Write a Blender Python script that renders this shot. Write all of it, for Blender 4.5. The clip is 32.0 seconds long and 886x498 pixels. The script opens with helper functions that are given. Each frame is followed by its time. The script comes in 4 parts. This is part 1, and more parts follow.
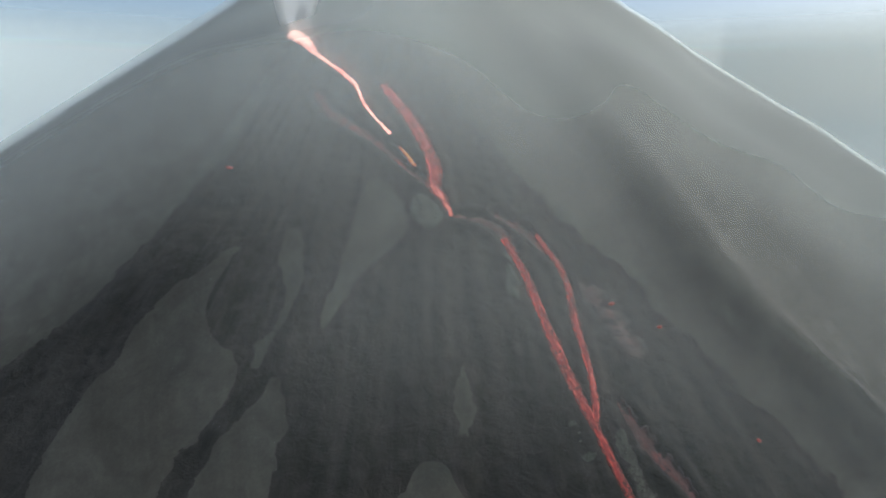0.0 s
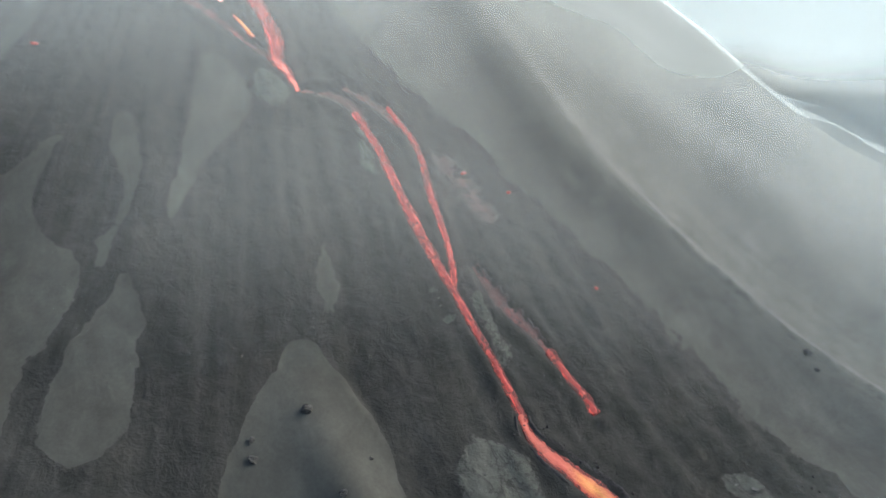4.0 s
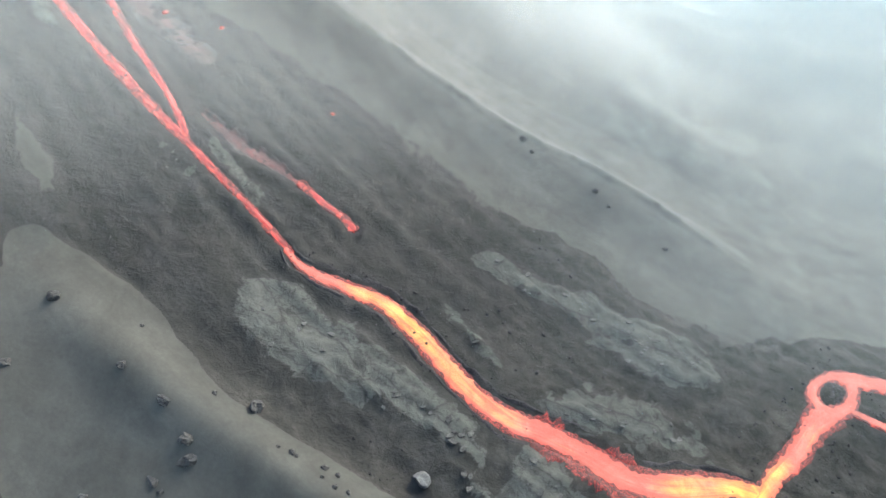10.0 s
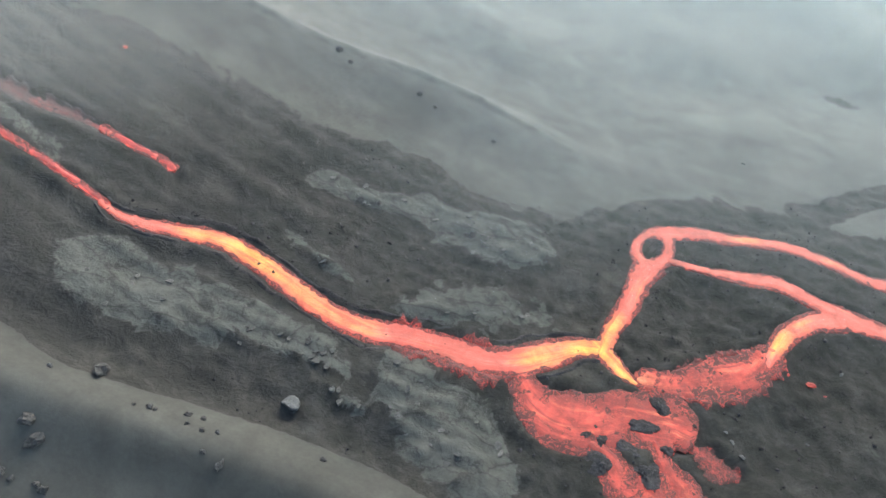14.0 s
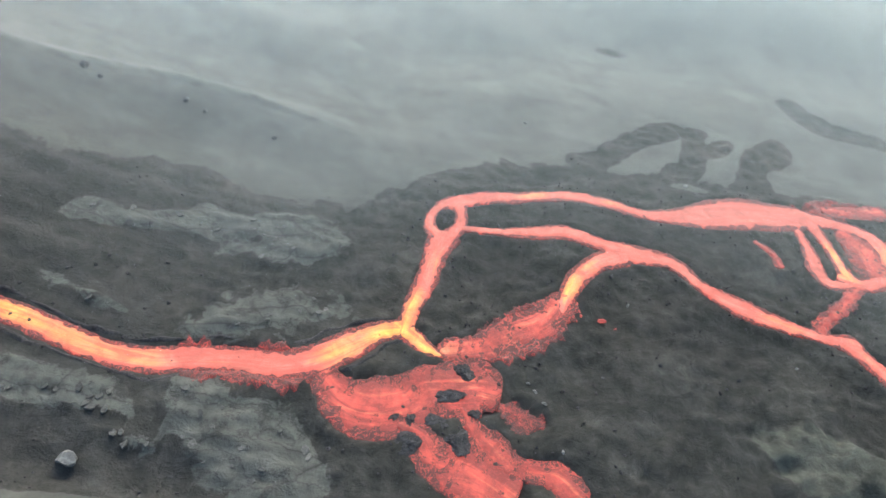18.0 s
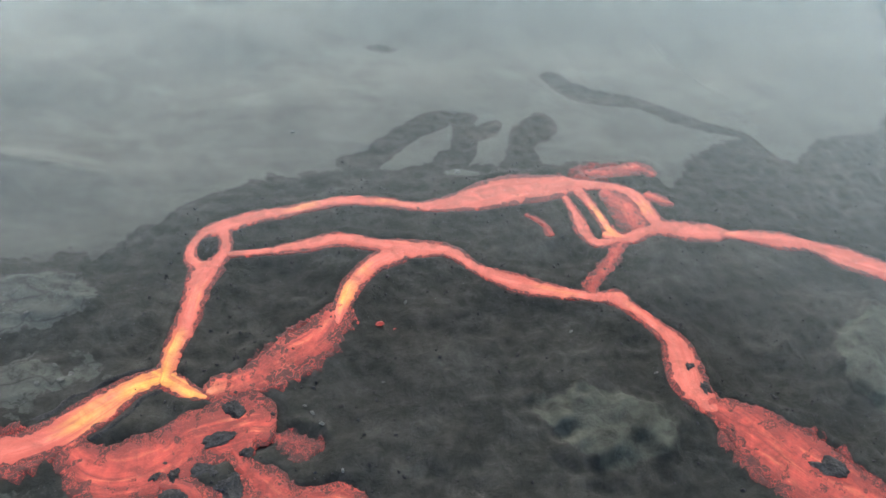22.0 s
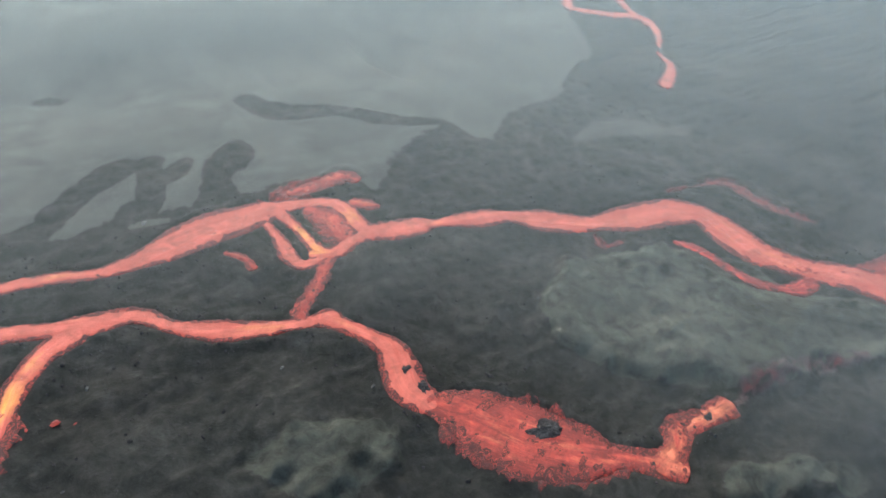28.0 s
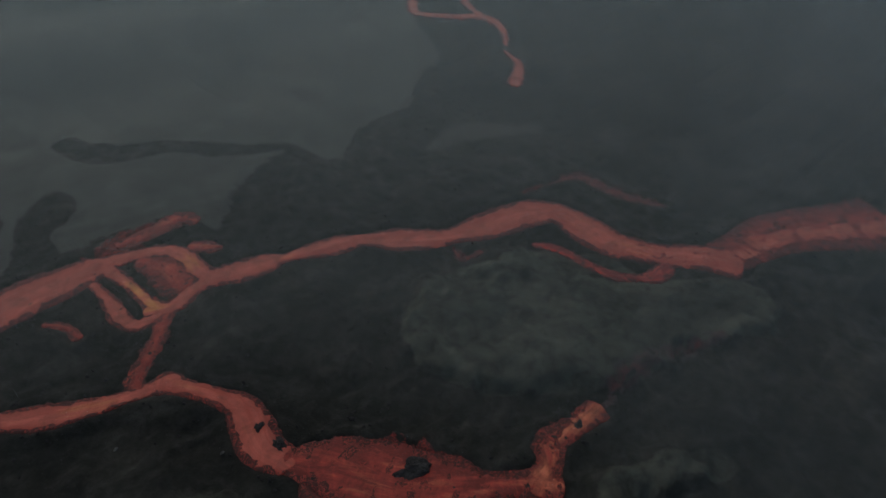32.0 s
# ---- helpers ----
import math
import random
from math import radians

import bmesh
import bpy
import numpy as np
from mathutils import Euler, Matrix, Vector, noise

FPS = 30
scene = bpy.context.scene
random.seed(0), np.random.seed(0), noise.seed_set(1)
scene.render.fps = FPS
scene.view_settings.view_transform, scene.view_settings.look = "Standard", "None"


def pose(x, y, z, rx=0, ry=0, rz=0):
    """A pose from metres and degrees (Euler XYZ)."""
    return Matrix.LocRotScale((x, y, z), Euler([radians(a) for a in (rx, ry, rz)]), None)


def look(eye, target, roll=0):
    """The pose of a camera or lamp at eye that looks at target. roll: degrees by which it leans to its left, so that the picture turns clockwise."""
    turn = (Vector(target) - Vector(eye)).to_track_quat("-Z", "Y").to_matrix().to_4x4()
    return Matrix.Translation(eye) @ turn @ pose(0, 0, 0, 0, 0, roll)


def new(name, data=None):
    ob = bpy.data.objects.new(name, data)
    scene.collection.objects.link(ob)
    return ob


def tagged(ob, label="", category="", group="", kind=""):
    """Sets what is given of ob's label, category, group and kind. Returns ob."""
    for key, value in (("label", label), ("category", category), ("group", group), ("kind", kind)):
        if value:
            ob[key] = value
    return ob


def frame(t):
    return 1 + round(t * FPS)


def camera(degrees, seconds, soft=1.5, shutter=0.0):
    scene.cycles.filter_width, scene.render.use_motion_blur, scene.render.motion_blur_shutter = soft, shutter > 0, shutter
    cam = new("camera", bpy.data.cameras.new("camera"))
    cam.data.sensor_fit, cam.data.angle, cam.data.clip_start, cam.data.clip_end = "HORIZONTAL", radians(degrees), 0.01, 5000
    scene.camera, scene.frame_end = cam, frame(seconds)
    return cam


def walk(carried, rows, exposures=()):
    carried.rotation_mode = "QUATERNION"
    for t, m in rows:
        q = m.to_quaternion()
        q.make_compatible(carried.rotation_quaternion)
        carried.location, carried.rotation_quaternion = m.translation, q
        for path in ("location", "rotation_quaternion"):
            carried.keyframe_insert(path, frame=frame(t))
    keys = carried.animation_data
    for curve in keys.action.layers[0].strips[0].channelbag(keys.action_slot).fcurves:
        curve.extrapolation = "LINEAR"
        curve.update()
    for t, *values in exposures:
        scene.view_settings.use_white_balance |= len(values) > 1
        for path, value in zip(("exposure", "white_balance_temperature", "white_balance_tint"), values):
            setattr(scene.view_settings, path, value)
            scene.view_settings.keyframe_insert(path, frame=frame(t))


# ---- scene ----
# ---- camera ----
cam = camera(66.63, 32.0, soft=1.5)
PATH = [
    (0, -22.48, -2.37, 103.40, 78.455, 71.165),
    (1, -22.53, -2.48, 103.49, 75.733, 68.916),
    (2, -22.47, -2.58, 103.90, 72.877, 66.284),
    (2.5, -22.36, -2.68, 104.09, 71.496, 64.449),
    (4.5, -22.35, -2.87, 104.78, 66.236, 56.277),
    (5, -22.19, -3.00, 104.59, 65.190, 54.297),
    (6, -21.84, -3.21, 104.20, 63.118, 50.328),
    (7, -21.45, -3.61, 103.81, 61.024, 46.299),
    (8, -20.89, -4.15, 103.33, 58.870, 42.239),
    (9, -20.30, -4.78, 103.02, 56.732, 38.171),
    (10, -19.79, -5.26, 102.86, 54.419, 34.231),
    (11, -19.25, -5.31, 102.65, 52.141, 30.360),
    (12, -18.60, -5.24, 102.55, 49.966, 26.551),
    (13, -17.83, -5.12, 102.45, 48.097, 22.623),
    (14, -16.57, -4.59, 102.31, 47.427, 18.766),
    (14.5, -15.60, -4.19, 102.24, 47.165, 16.798),
    (16.5, -9.50, -1.92, 101.42, 46.641, 9.312),
    (17, -7.66, -1.37, 101.13, 46.623, 7.299),
    (18, -3.65, -0.27, 100.52, 46.627, 3.351),
    (19, 0.74, 0.69, 99.96, 46.624, -0.573),
    (20, 5.39, 1.52, 99.42, 46.522, -4.364),
    (21, 10.05, 2.13, 98.98, 46.624, -8.196),
    (22, 14.59, 2.42, 98.56, 46.788, -11.984),
    (23, 19.04, 2.55, 98.17, 46.935, -15.775),
    (24, 23.25, 2.49, 97.83, 47.033, -19.384),
    (25, 27.12, 2.16, 97.54, 47.127, -22.956),
    (25.5, 28.96, 1.88, 97.42, 47.170, -24.764),
    (27.5, 35.95, 0.51, 96.59, 47.472, -31.220),
    (28, 37.57, 0.25, 96.41, 47.532, -32.760),
    (29, 40.74, -0.03, 96.03, 47.664, -35.765),
    (30, 43.88, -0.09, 95.70, 47.732, -38.621),
    (31, 46.89, 0.16, 95.33, 47.793, -41.494),
    (32, 49.83, 0.65, 94.91, 47.868, -43.978),
]
EXPOSURE, KELVIN, TINT = 1.9, 6420, 6
FADE = [(0, EXPOSURE - 1.65, KELVIN, TINT), (2, EXPOSURE - 1.2, KELVIN, TINT), (5, EXPOSURE - 0.52, KELVIN, TINT), (7, EXPOSURE - 0.36, KELVIN, TINT), (8.5, EXPOSURE - 0.02, KELVIN, TINT), (10, EXPOSURE + 0.24, KELVIN, TINT), (12, EXPOSURE + 0.18, KELVIN, TINT), (14, EXPOSURE + 0.02, KELVIN, TINT), (18, EXPOSURE + 0.08, KELVIN, TINT), (20, EXPOSURE - 0.04, KELVIN, TINT), (22, EXPOSURE - 0.27, KELVIN, TINT), (25, EXPOSURE - 0.34, KELVIN, TINT), (28, EXPOSURE - 0.46, KELVIN, TINT), (29, EXPOSURE - 0.88, KELVIN, TINT), (30, EXPOSURE - 1.4, KELVIN, TINT), (31, EXPOSURE - 2.08, KELVIN, TINT), (32, EXPOSURE - 2.92, KELVIN, TINT)]
walk(cam, [(t, pose(x, y, z, tilt, 0, turn)) for t, x, y, z, tilt, turn in PATH], FADE)

# ---- sky and sun: a hazy overcast day ----
world = bpy.data.worlds.new("hazy_sky")
scene.world = world
world.use_nodes = True
wn = world.node_tree.nodes
sky = wn.new("ShaderNodeTexSky")
sky.sky_type, sky.sun_disc = "NISHITA", False
sky.sun_elevation, sky.sun_rotation = radians(38), radians(12)
sky.air_density, sky.dust_density, sky.ozone_density = 0.8, 3.0, 1.0
wn["Background"].inputs["Strength"].default_value = 0.145
world.node_tree.links.new(sky.outputs[0], wn["Background"].inputs["Color"])
sun = new("sun", bpy.data.lights.new("sun", "SUN"))
sun.data.energy, sun.data.angle, sun.data.color = 1.4, radians(40), (1.0, 0.97, 0.93)
sun.matrix_world = look((0, 0, 0), (-math.sin(radians(12)), -math.cos(radians(12)), -math.tan(radians(38))))


# ---- materials ----
def graph(name):
    m = bpy.data.materials.new(name)
    m.use_nodes = True
    m.node_tree.nodes.clear()
    return m, m.node_tree.nodes, m.node_tree.links


def noise_tex(n, l, vec, scale, detail=6.0, rough=0.6, warp=0.0):
    t = n.new("ShaderNodeTexNoise")
    t.inputs["Scale"].default_value, t.inputs["Detail"].default_value = scale, detail
    t.inputs["Roughness"].default_value, t.inputs["Distortion"].default_value = rough, warp
    if vec is not None:
        l.new(vec, t.inputs["Vector"])
    return t.outputs["Fac"]


def ramp(n, l, fac, stops):
    r = n.new("ShaderNodeValToRGB")
    while len(r.color_ramp.elements) < len(stops):
        r.color_ramp.elements.new(0.5)
    for e, (p, c) in zip(r.color_ramp.elements, stops):
        e.position, e.color = p, (c, c, c, 1) if isinstance(c, (int, float)) else (*c, 1)
    l.new(fac, r.inputs["Fac"])
    return r.outputs["Color"]


def mix(n, l, fac, a, b, mode="MIX"):
    m = n.new("ShaderNodeMix")
    m.data_type, m.blend_type = "RGBA", mode
    for value, slot in ((fac, 0), (a, 6), (b, 7)):
        if isinstance(value, (int, float)):
            m.inputs[slot].default_value = value if slot == 0 else (value, value, value, 1)
        elif isinstance(value, tuple):
            m.inputs[slot].default_value = (*value, 1)
        else:
            l.new(value, m.inputs[slot])
    return m.outputs[2]


def maths(n, l, op, a, b=None, clamp=False):
    m = n.new("ShaderNodeMath")
    m.operation, m.use_clamp = op, clamp
    for value, slot in ((a, 0), (b, 1)):
        if value is None:
            continue
        if isinstance(value, (int, float)):
            m.inputs[slot].default_value = value
        else:
            l.new(value, m.inputs[slot])
    return m.outputs[0]


def rock_material(name, dark, mid, light, grain, bump, vary=1.0):
    """Cinder, ash or basalt: broad stains, medium mottling and fine grain with relief."""
    m, n, l = graph(name)
    where = n.new("ShaderNodeNewGeometry").outputs["Position"]
    broad_n = noise_tex(n, l, where, 0.03, 5, 0.6, 0.6)
    medium = noise_tex(n, l, where, 0.22 * grain, 8, 0.62, 0.4)
    fine = noise_tex(n, l, where, 1.3 * grain, 8, 0.65)
    tone = mix(n, l, 0.5, ramp(n, l, medium, [(0.3, dark), (0.5, mid), (0.72, light)]),
               ramp(n, l, fine, [(0.32, dark), (0.52, mid), (0.7, light)]))
    tone = mix(n, l, 1.0, tone, ramp(n, l, broad_n, [(0.3, 1 - 0.35 * vary), (0.7, 1 + 0.35 * vary)]), "MULTIPLY")
    bs = n.new("ShaderNodeBsdfPrincipled")
    bs.inputs["Roughness"].default_value = 0.93
    bs.inputs["Specular IOR Level"].default_value = 0.2
    l.new(tone, bs.inputs["Base Color"])
    b = n.new("ShaderNodeBump")
    b.inputs["Strength"].default_value, b.inputs["Distance"].default_value = bump, 0.6
    l.new(maths(n, l, "ADD", medium, maths(n, l, "MULTIPLY", fine, 0.5)), b.inputs["Height"])
    l.new(b.outputs[0], bs.inputs["Normal"])
    out = n.new("ShaderNodeOutputMaterial")
    l.new(bs.outputs[0], out.inputs["Surface"])
    return m


BOULDER = rock_material("boulder_rock", (0.025, 0.025, 0.023), (0.05, 0.05, 0.046), (0.085, 0.084, 0.077), 2.5, 0.6)
PALE = rock_material("pale_stone", (0.07, 0.07, 0.065), (0.12, 0.12, 0.11), (0.19, 0.19, 0.175), 2.5, 0.5)
CLINKER = rock_material("clinker", (0.015, 0.015, 0.015), (0.034, 0.033, 0.032), (0.075, 0.073, 0.07), 2.2, 0.75)
PLATE = rock_material("crust_plate", (0.04, 0.04, 0.036), (0.075, 0.075, 0.067), (0.105, 0.105, 0.095), 2.0, 0.7)


def ground_material():
    """Dark clinker, pale ash and grey crust; the three meet along ragged lines."""
    m, n, l = graph("volcanic_ground")
    where = n.new("ShaderNodeNewGeometry").outputs["Position"]
    wide = noise_tex(n, l, where, 0.022, 5, 0.6, 0.8)
    patch = noise_tex(n, l, where, 0.075, 7, 0.6, 0.9)
    medium = noise_tex(n, l, where, 0.32, 8, 0.65, 0.5)
    fine = noise_tex(n, l, where, 1.6, 7, 0.68)

    def amount(name, ragged, soft):
        at = n.new("ShaderNodeAttribute")
        at.attribute_name = name
        d = maths(n, l, "ADD", at.outputs["Fac"], maths(n, l, "MULTIPLY", maths(n, l, "SUBTRACT", medium, 0.5), ragged))
        d = maths(n, l, "ADD", d, maths(n, l, "MULTIPLY", maths(n, l, "SUBTRACT", patch, 0.5), 1.9 * ragged))
        return maths(n, l, "SUBTRACT", 0.5, maths(n, l, "DIVIDE", d, soft), True)

    drawn = n.new("ShaderNodeVectorMath")
    drawn.operation = "MULTIPLY"
    drawn.inputs[1].default_value = (0.035, 0.15, 0.06)
    l.new(where, drawn.inputs[0])
    wisp = noise_tex(n, l, drawn.outputs[0], 1.0, 7, 0.6, 0.8)
    lump = ramp(n, l, medium, [(0.3, (0.027, 0.0272, 0.025)), (0.5, (0.0375, 0.0378, 0.0346)), (0.72, (0.054, 0.0543, 0.0498))])
    speck = ramp(n, l, fine, [(0.3, (0.025, 0.0252, 0.0234)), (0.52, (0.0375, 0.0378, 0.0348)), (0.74, (0.066, 0.066, 0.061))])
    basalt = mix(n, l, 0.26, lump, speck)
    basalt = mix(n, l, 1.0, basalt, ramp(n, l, patch, [(0.28, 0.68), (0.48, 0.9), (0.56, 1.04), (0.72, 1.35)]), "MULTIPLY")
    swirl = noise_tex(n, l, where, 0.14, 6, 0.62, 2.6)
    basalt = mix(n, l, 1.0, basalt, ramp(n, l, swirl, [(0.3, 0.74), (0.48, 0.93), (0.56, 1.08), (0.72, 1.35)]), "MULTIPLY")
    basalt = mix(n, l, 1.0, basalt, ramp(n, l, wisp, [(0.32, 0.8), (0.5, 0.95), (0.7, 1.2)]), "MULTIPLY")
    basalt = mix(n, l, 1.0, basalt, ramp(n, l, wide, [(0.35, (0.8, 0.8, 0.76)), (0.5, (0.88, 0.86, 0.81)), (0.65, (1.04, 0.97, 0.87))]), "MULTIPLY")
    apart = n.new("ShaderNodeSeparateXYZ")
    l.new(where, apart.inputs[0])
    east, up_north = maths(n, l, "ADD", apart.outputs[0], 357.0), maths(n, l, "ADD", apart.outputs[1], -100.0)
    out_far = maths(n, l, "SQRT", maths(n, l, "ADD", maths(n, l, "MULTIPLY", east, east), maths(n, l, "MULTIPLY", up_north, up_north)))
    down = n.new("ShaderNodeCombineXYZ")
    l.new(maths(n, l, "MULTIPLY", maths(n, l, "ARCTAN2", up_north, east), 75.0), down.inputs[0])
    l.new(maths(n, l, "MULTIPLY", out_far, 0.035), down.inputs[1])
    runs = noise_tex(n, l, down.outputs[0], 1.0, 6, 0.6, 0.5)
    scree = mix(n, l, 1.0, mix(n, l, 0.3, (0.033, 0.0335, 0.031), basalt), ramp(n, l, runs, [(0.3, 0.72), (0.5, 0.97), (0.7, 1.35)]), "MULTIPLY")
    basalt = mix(n, l, ramp(n, l, maths(n, l, "DIVIDE", out_far, 500.0), [(0.5, 0.85), (0.66, 0.0)]), basalt, scree)
    grit = mix(n, l, 0.4, ramp(n, l, medium, [(0.3, (0.056, 0.057, 0.049)), (0.7, (0.076, 0.077, 0.066))]),
               ramp(n, l, fine, [(0.3, (0.052, 0.053, 0.045)), (0.7, (0.082, 0.083, 0.071))]))
    grit = mix(n, l, 1.0, grit, ramp(n, l, patch, [(0.3, 0.8), (0.7, 1.2)]), "MULTIPLY")
    grit = mix(n, l, 1.0, grit, ramp(n, l, wisp, [(0.3, 0.85), (0.6, 1.05), (0.8, 1.2)]), "MULTIPLY")
    north = n.new("ShaderNodeSeparateXYZ")  # ash paler and bluer northward: the far plain's brightness is put into its colour
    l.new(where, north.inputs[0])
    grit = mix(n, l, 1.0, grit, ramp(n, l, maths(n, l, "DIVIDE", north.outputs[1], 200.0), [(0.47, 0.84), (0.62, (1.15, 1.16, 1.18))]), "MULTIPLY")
    aged = mix(n, l, 0.3, ramp(n, l, medium, [(0.34, (0.032, 0.034, 0.027)), (0.46, (0.072, 0.076, 0.06)), (0.7, (0.108, 0.113, 0.09))]),
               ramp(n, l, fine, [(0.3, (0.028, 0.029, 0.023)), (0.7, (0.082, 0.085, 0.067))]))
    aged = mix(n, l, 1.0, aged, ramp(n, l, patch, [(0.32, 0.6), (0.48, 0.9), (0.56, 1.1), (0.7, 1.4)]), "MULTIPLY")
    grey = mix(n, l, 0.3, ramp(n, l, medium, [(0.33, (0.034, 0.036, 0.031)), (0.43, (0.074, 0.078, 0.067)), (0.7, (0.106, 0.111, 0.096))]),
               ramp(n, l, fine, [(0.3, (0.052, 0.055, 0.047)), (0.62, (0.098, 0.103, 0.089))]))
    crack = n.new("ShaderNodeTexVoronoi")
    crack.feature = "DISTANCE_TO_EDGE"
    crack.inputs["Scale"].default_value = 1.0
    bend = n.new("ShaderNodeVectorMath")
    bend.operation = "MULTIPLY_ADD"
    l.new(noise_tex(n, l, where, 0.2, 7, 0.68), bend.inputs[0])
    bend.inputs[1].default_value = (1.3, 1.3, 1.3)
    squeezed = n.new("ShaderNodeVectorMath")
    squeezed.operation = "MULTIPLY"
    squeezed.inputs[1].default_value = (0.07, 0.24, 0.1)
    l.new(where, squeezed.inputs[0])
    l.new(squeezed.outputs[0], bend.inputs[2])
    l.new(bend.outputs[0], crack.inputs["Vector"])
    grey = mix(n, l, 1.0, grey, ramp(n, l, crack.outputs["Distance"], [(0.0, 0.45), (0.025, 0.85), (0.07, 1.03)]), "MULTIPLY")
    tone = mix(n, l, maths(n, l, "MULTIPLY", amount("aged", 2.6, 0.4), 0.76), basalt, aged)
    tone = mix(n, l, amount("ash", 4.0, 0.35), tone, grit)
    tone = mix(n, l, maths(n, l, "MULTIPLY", amount("slab", 5.5, 0.5), 0.64), tone, grey)
    bs = n.new("ShaderNodeBsdfPrincipled")
    bs.inputs["Roughness"].default_value = 0.94
    bs.inputs["Specular IOR Level"].default_value = 0.15
    l.new(tone, bs.inputs["Base Color"])
    b = n.new("ShaderNodeBump")
    b.inputs["Distance"].default_value = 0.7
    l.new(maths(n, l, "SUBTRACT", 0.75, maths(n, l, "MULTIPLY", amount("ash", 4.0, 0.35), 0.62)), b.inputs["Strength"])
    l.new(maths(n, l, "ADD", medium, maths(n, l, "MULTIPLY", fine, 0.28)), b.inputs["Height"])
    l.new(b.outputs[0], bs.inputs["Normal"])
    out = n.new("ShaderNodeOutputMaterial")
    l.new(bs.outputs[0], out.inputs["Surface"])
    return m


GROUND = ground_material()


def lava_material(name, hot, warm, rim, crust, flakes, crackle, stretch, plate, edge=0.8, streak=0.9, rope=0.0, lace=0.0, cell_size=1.4, thick=1.0, fade=1.6):
    """Molten rock that glows: streaked along its run, redder at the banks, skinned over in plates, with glowing cracks; the glow dies out past fade."""
    m, n, l = graph(name)
    at, temp = n.new("ShaderNodeAttribute"), n.new("ShaderNodeAttribute")
    at.attribute_name, temp.attribute_name = "flow", "warmth"
    sep = n.new("ShaderNodeSeparateXYZ")
    l.new(at.outputs["Vector"], sep.inputs[0])
    along, side, across = sep.outputs
    where = n.new("ShaderNodeCombineXYZ")
    l.new(maths(n, l, "MULTIPLY", along, stretch), where.inputs[0])
    l.new(side, where.inputs[1])
    place = n.new("ShaderNodeNewGeometry").outputs["Position"]
    grain = noise_tex(n, l, where.outputs[0], 0.9, 5, 0.55, 0.5)
    fine = noise_tex(n, l, place, 2.2, 6, 0.7, 0.8)
    medium = noise_tex(n, l, place, 0.5, 5, 0.6, 0.7)
    slow = noise_tex(n, l, place, 0.13, 3, 0.5)
    skin = noise_tex(n, l, where.outputs[0], plate, 9, 0.68, 1.2)
    off = maths(n, l, "ABSOLUTE", across)

    def centred(value, size):
        return maths(n, l, "MULTIPLY", maths(n, l, "SUBTRACT", value, 0.5), size)

    heat = maths(n, l, "ADD", maths(n, l, "ADD", temp.outputs["Fac"], centred(grain, streak)), centred(slow, 0.45))
    heat = maths(n, l, "SUBTRACT", heat, maths(n, l, "MULTIPLY", maths(n, l, "POWER", off, 3.0), 0.3), True)
    glow = ramp(n, l, heat, [(0.0, tuple(0.8 * c for c in warm)), (0.2, warm), (0.55, tuple(0.5 * (a + b) for a, b in zip(hot, warm))), (0.9, hot)])
    if rope:
        folds = n.new("ShaderNodeCombineXYZ")
        l.new(maths(n, l, "ADD", maths(n, l, "MULTIPLY", along, 0.75), maths(n, l, "MULTIPLY", maths(n, l, "POWER", off, 2.0), -1.6)), folds.inputs[0])
        l.new(maths(n, l, "MULTIPLY", side, 0.3), folds.inputs[1])
        fold = noise_tex(n, l, folds.outputs[0], 1.0, 5, 0.6, 1.0)
        glow = mix(n, l, 1.0, glow, ramp(n, l, fold, [(0.3, 1 - 0.55 * rope), (0.5, 1.0), (0.7, 1 + 0.5 * rope)]), "MULTIPLY")
    glow = mix(n, l, 1.0, glow, ramp(n, l, noise_tex(n, l, place, 0.3, 4, 0.6, 1.0), [(0.34, 1 - 0.45 * min(1, streak)), (0.62, 1.1)]), "MULTIPLY")
    bank = maths(n, l, "ADD", off, centred(fine, 0.3))
    glow = mix(n, l, ramp(n, l, bank, [(edge, 0.0), (edge + 0.2, 1.0)]), glow, rim)
    plates = ramp(n, l, maths(n, l, "ADD", skin, maths(n, l, "MULTIPLY", off, 0.22)), [(flakes, 0.0), (flakes + 0.16, 1.0)])
    glow = mix(n, l, maths(n, l, "MULTIPLY", plates, crackle), glow, crust)
    if lace:
        drift = n.new("ShaderNodeVectorMath")
        drift.operation = "MULTIPLY_ADD"
        l.new(where.outputs[0], drift.inputs[0])
        drift.inputs[1].default_value = (0.5, 0.35, 0.0)
        l.new(place, drift.inputs[2])
        curl = maths(n, l, "ABSOLUTE", centred(noise_tex(n, l, drift.outputs[0], cell_size, 3, 0.5, 1.6), 1.0))
        line = ramp(n, l, curl, [(0.0, 1.0), (0.006 * thick, 0.75), (0.024 * thick, 0.0)])
        line = maths(n, l, "MULTIPLY", line, ramp(n, l, maths(n, l, "ADD", medium, maths(n, l, "MULTIPLY", temp.outputs["Fac"], 0.25)), [(0.38, 0.15), (0.62, 1.0)]))
        glow = mix(n, l, maths(n, l, "MULTIPLY", line, lace), glow, mix(n, l, heat, tuple(1.25 * c for c in warm), hot))
    reach = maths(n, l, "ADD", off, centred(medium, 0.55))
    power = maths(n, l, "MULTIPLY", ramp(n, l, maths(n, l, "MULTIPLY", reach, 0.5), [(0.5 * fade, 1.0), (0.5 * fade + 0.13, 0.0)]), 0.38)
    bs = n.new("ShaderNodeBsdfPrincipled")
    bs.inputs["Base Color"].default_value = (0.027, 0.026, 0.024, 1) if fade < 0.75 else (0.011, 0.009, 0.008, 1)
    bs.inputs["Roughness"].default_value = 0.8
    l.new(glow, bs.inputs["Emission Color"])
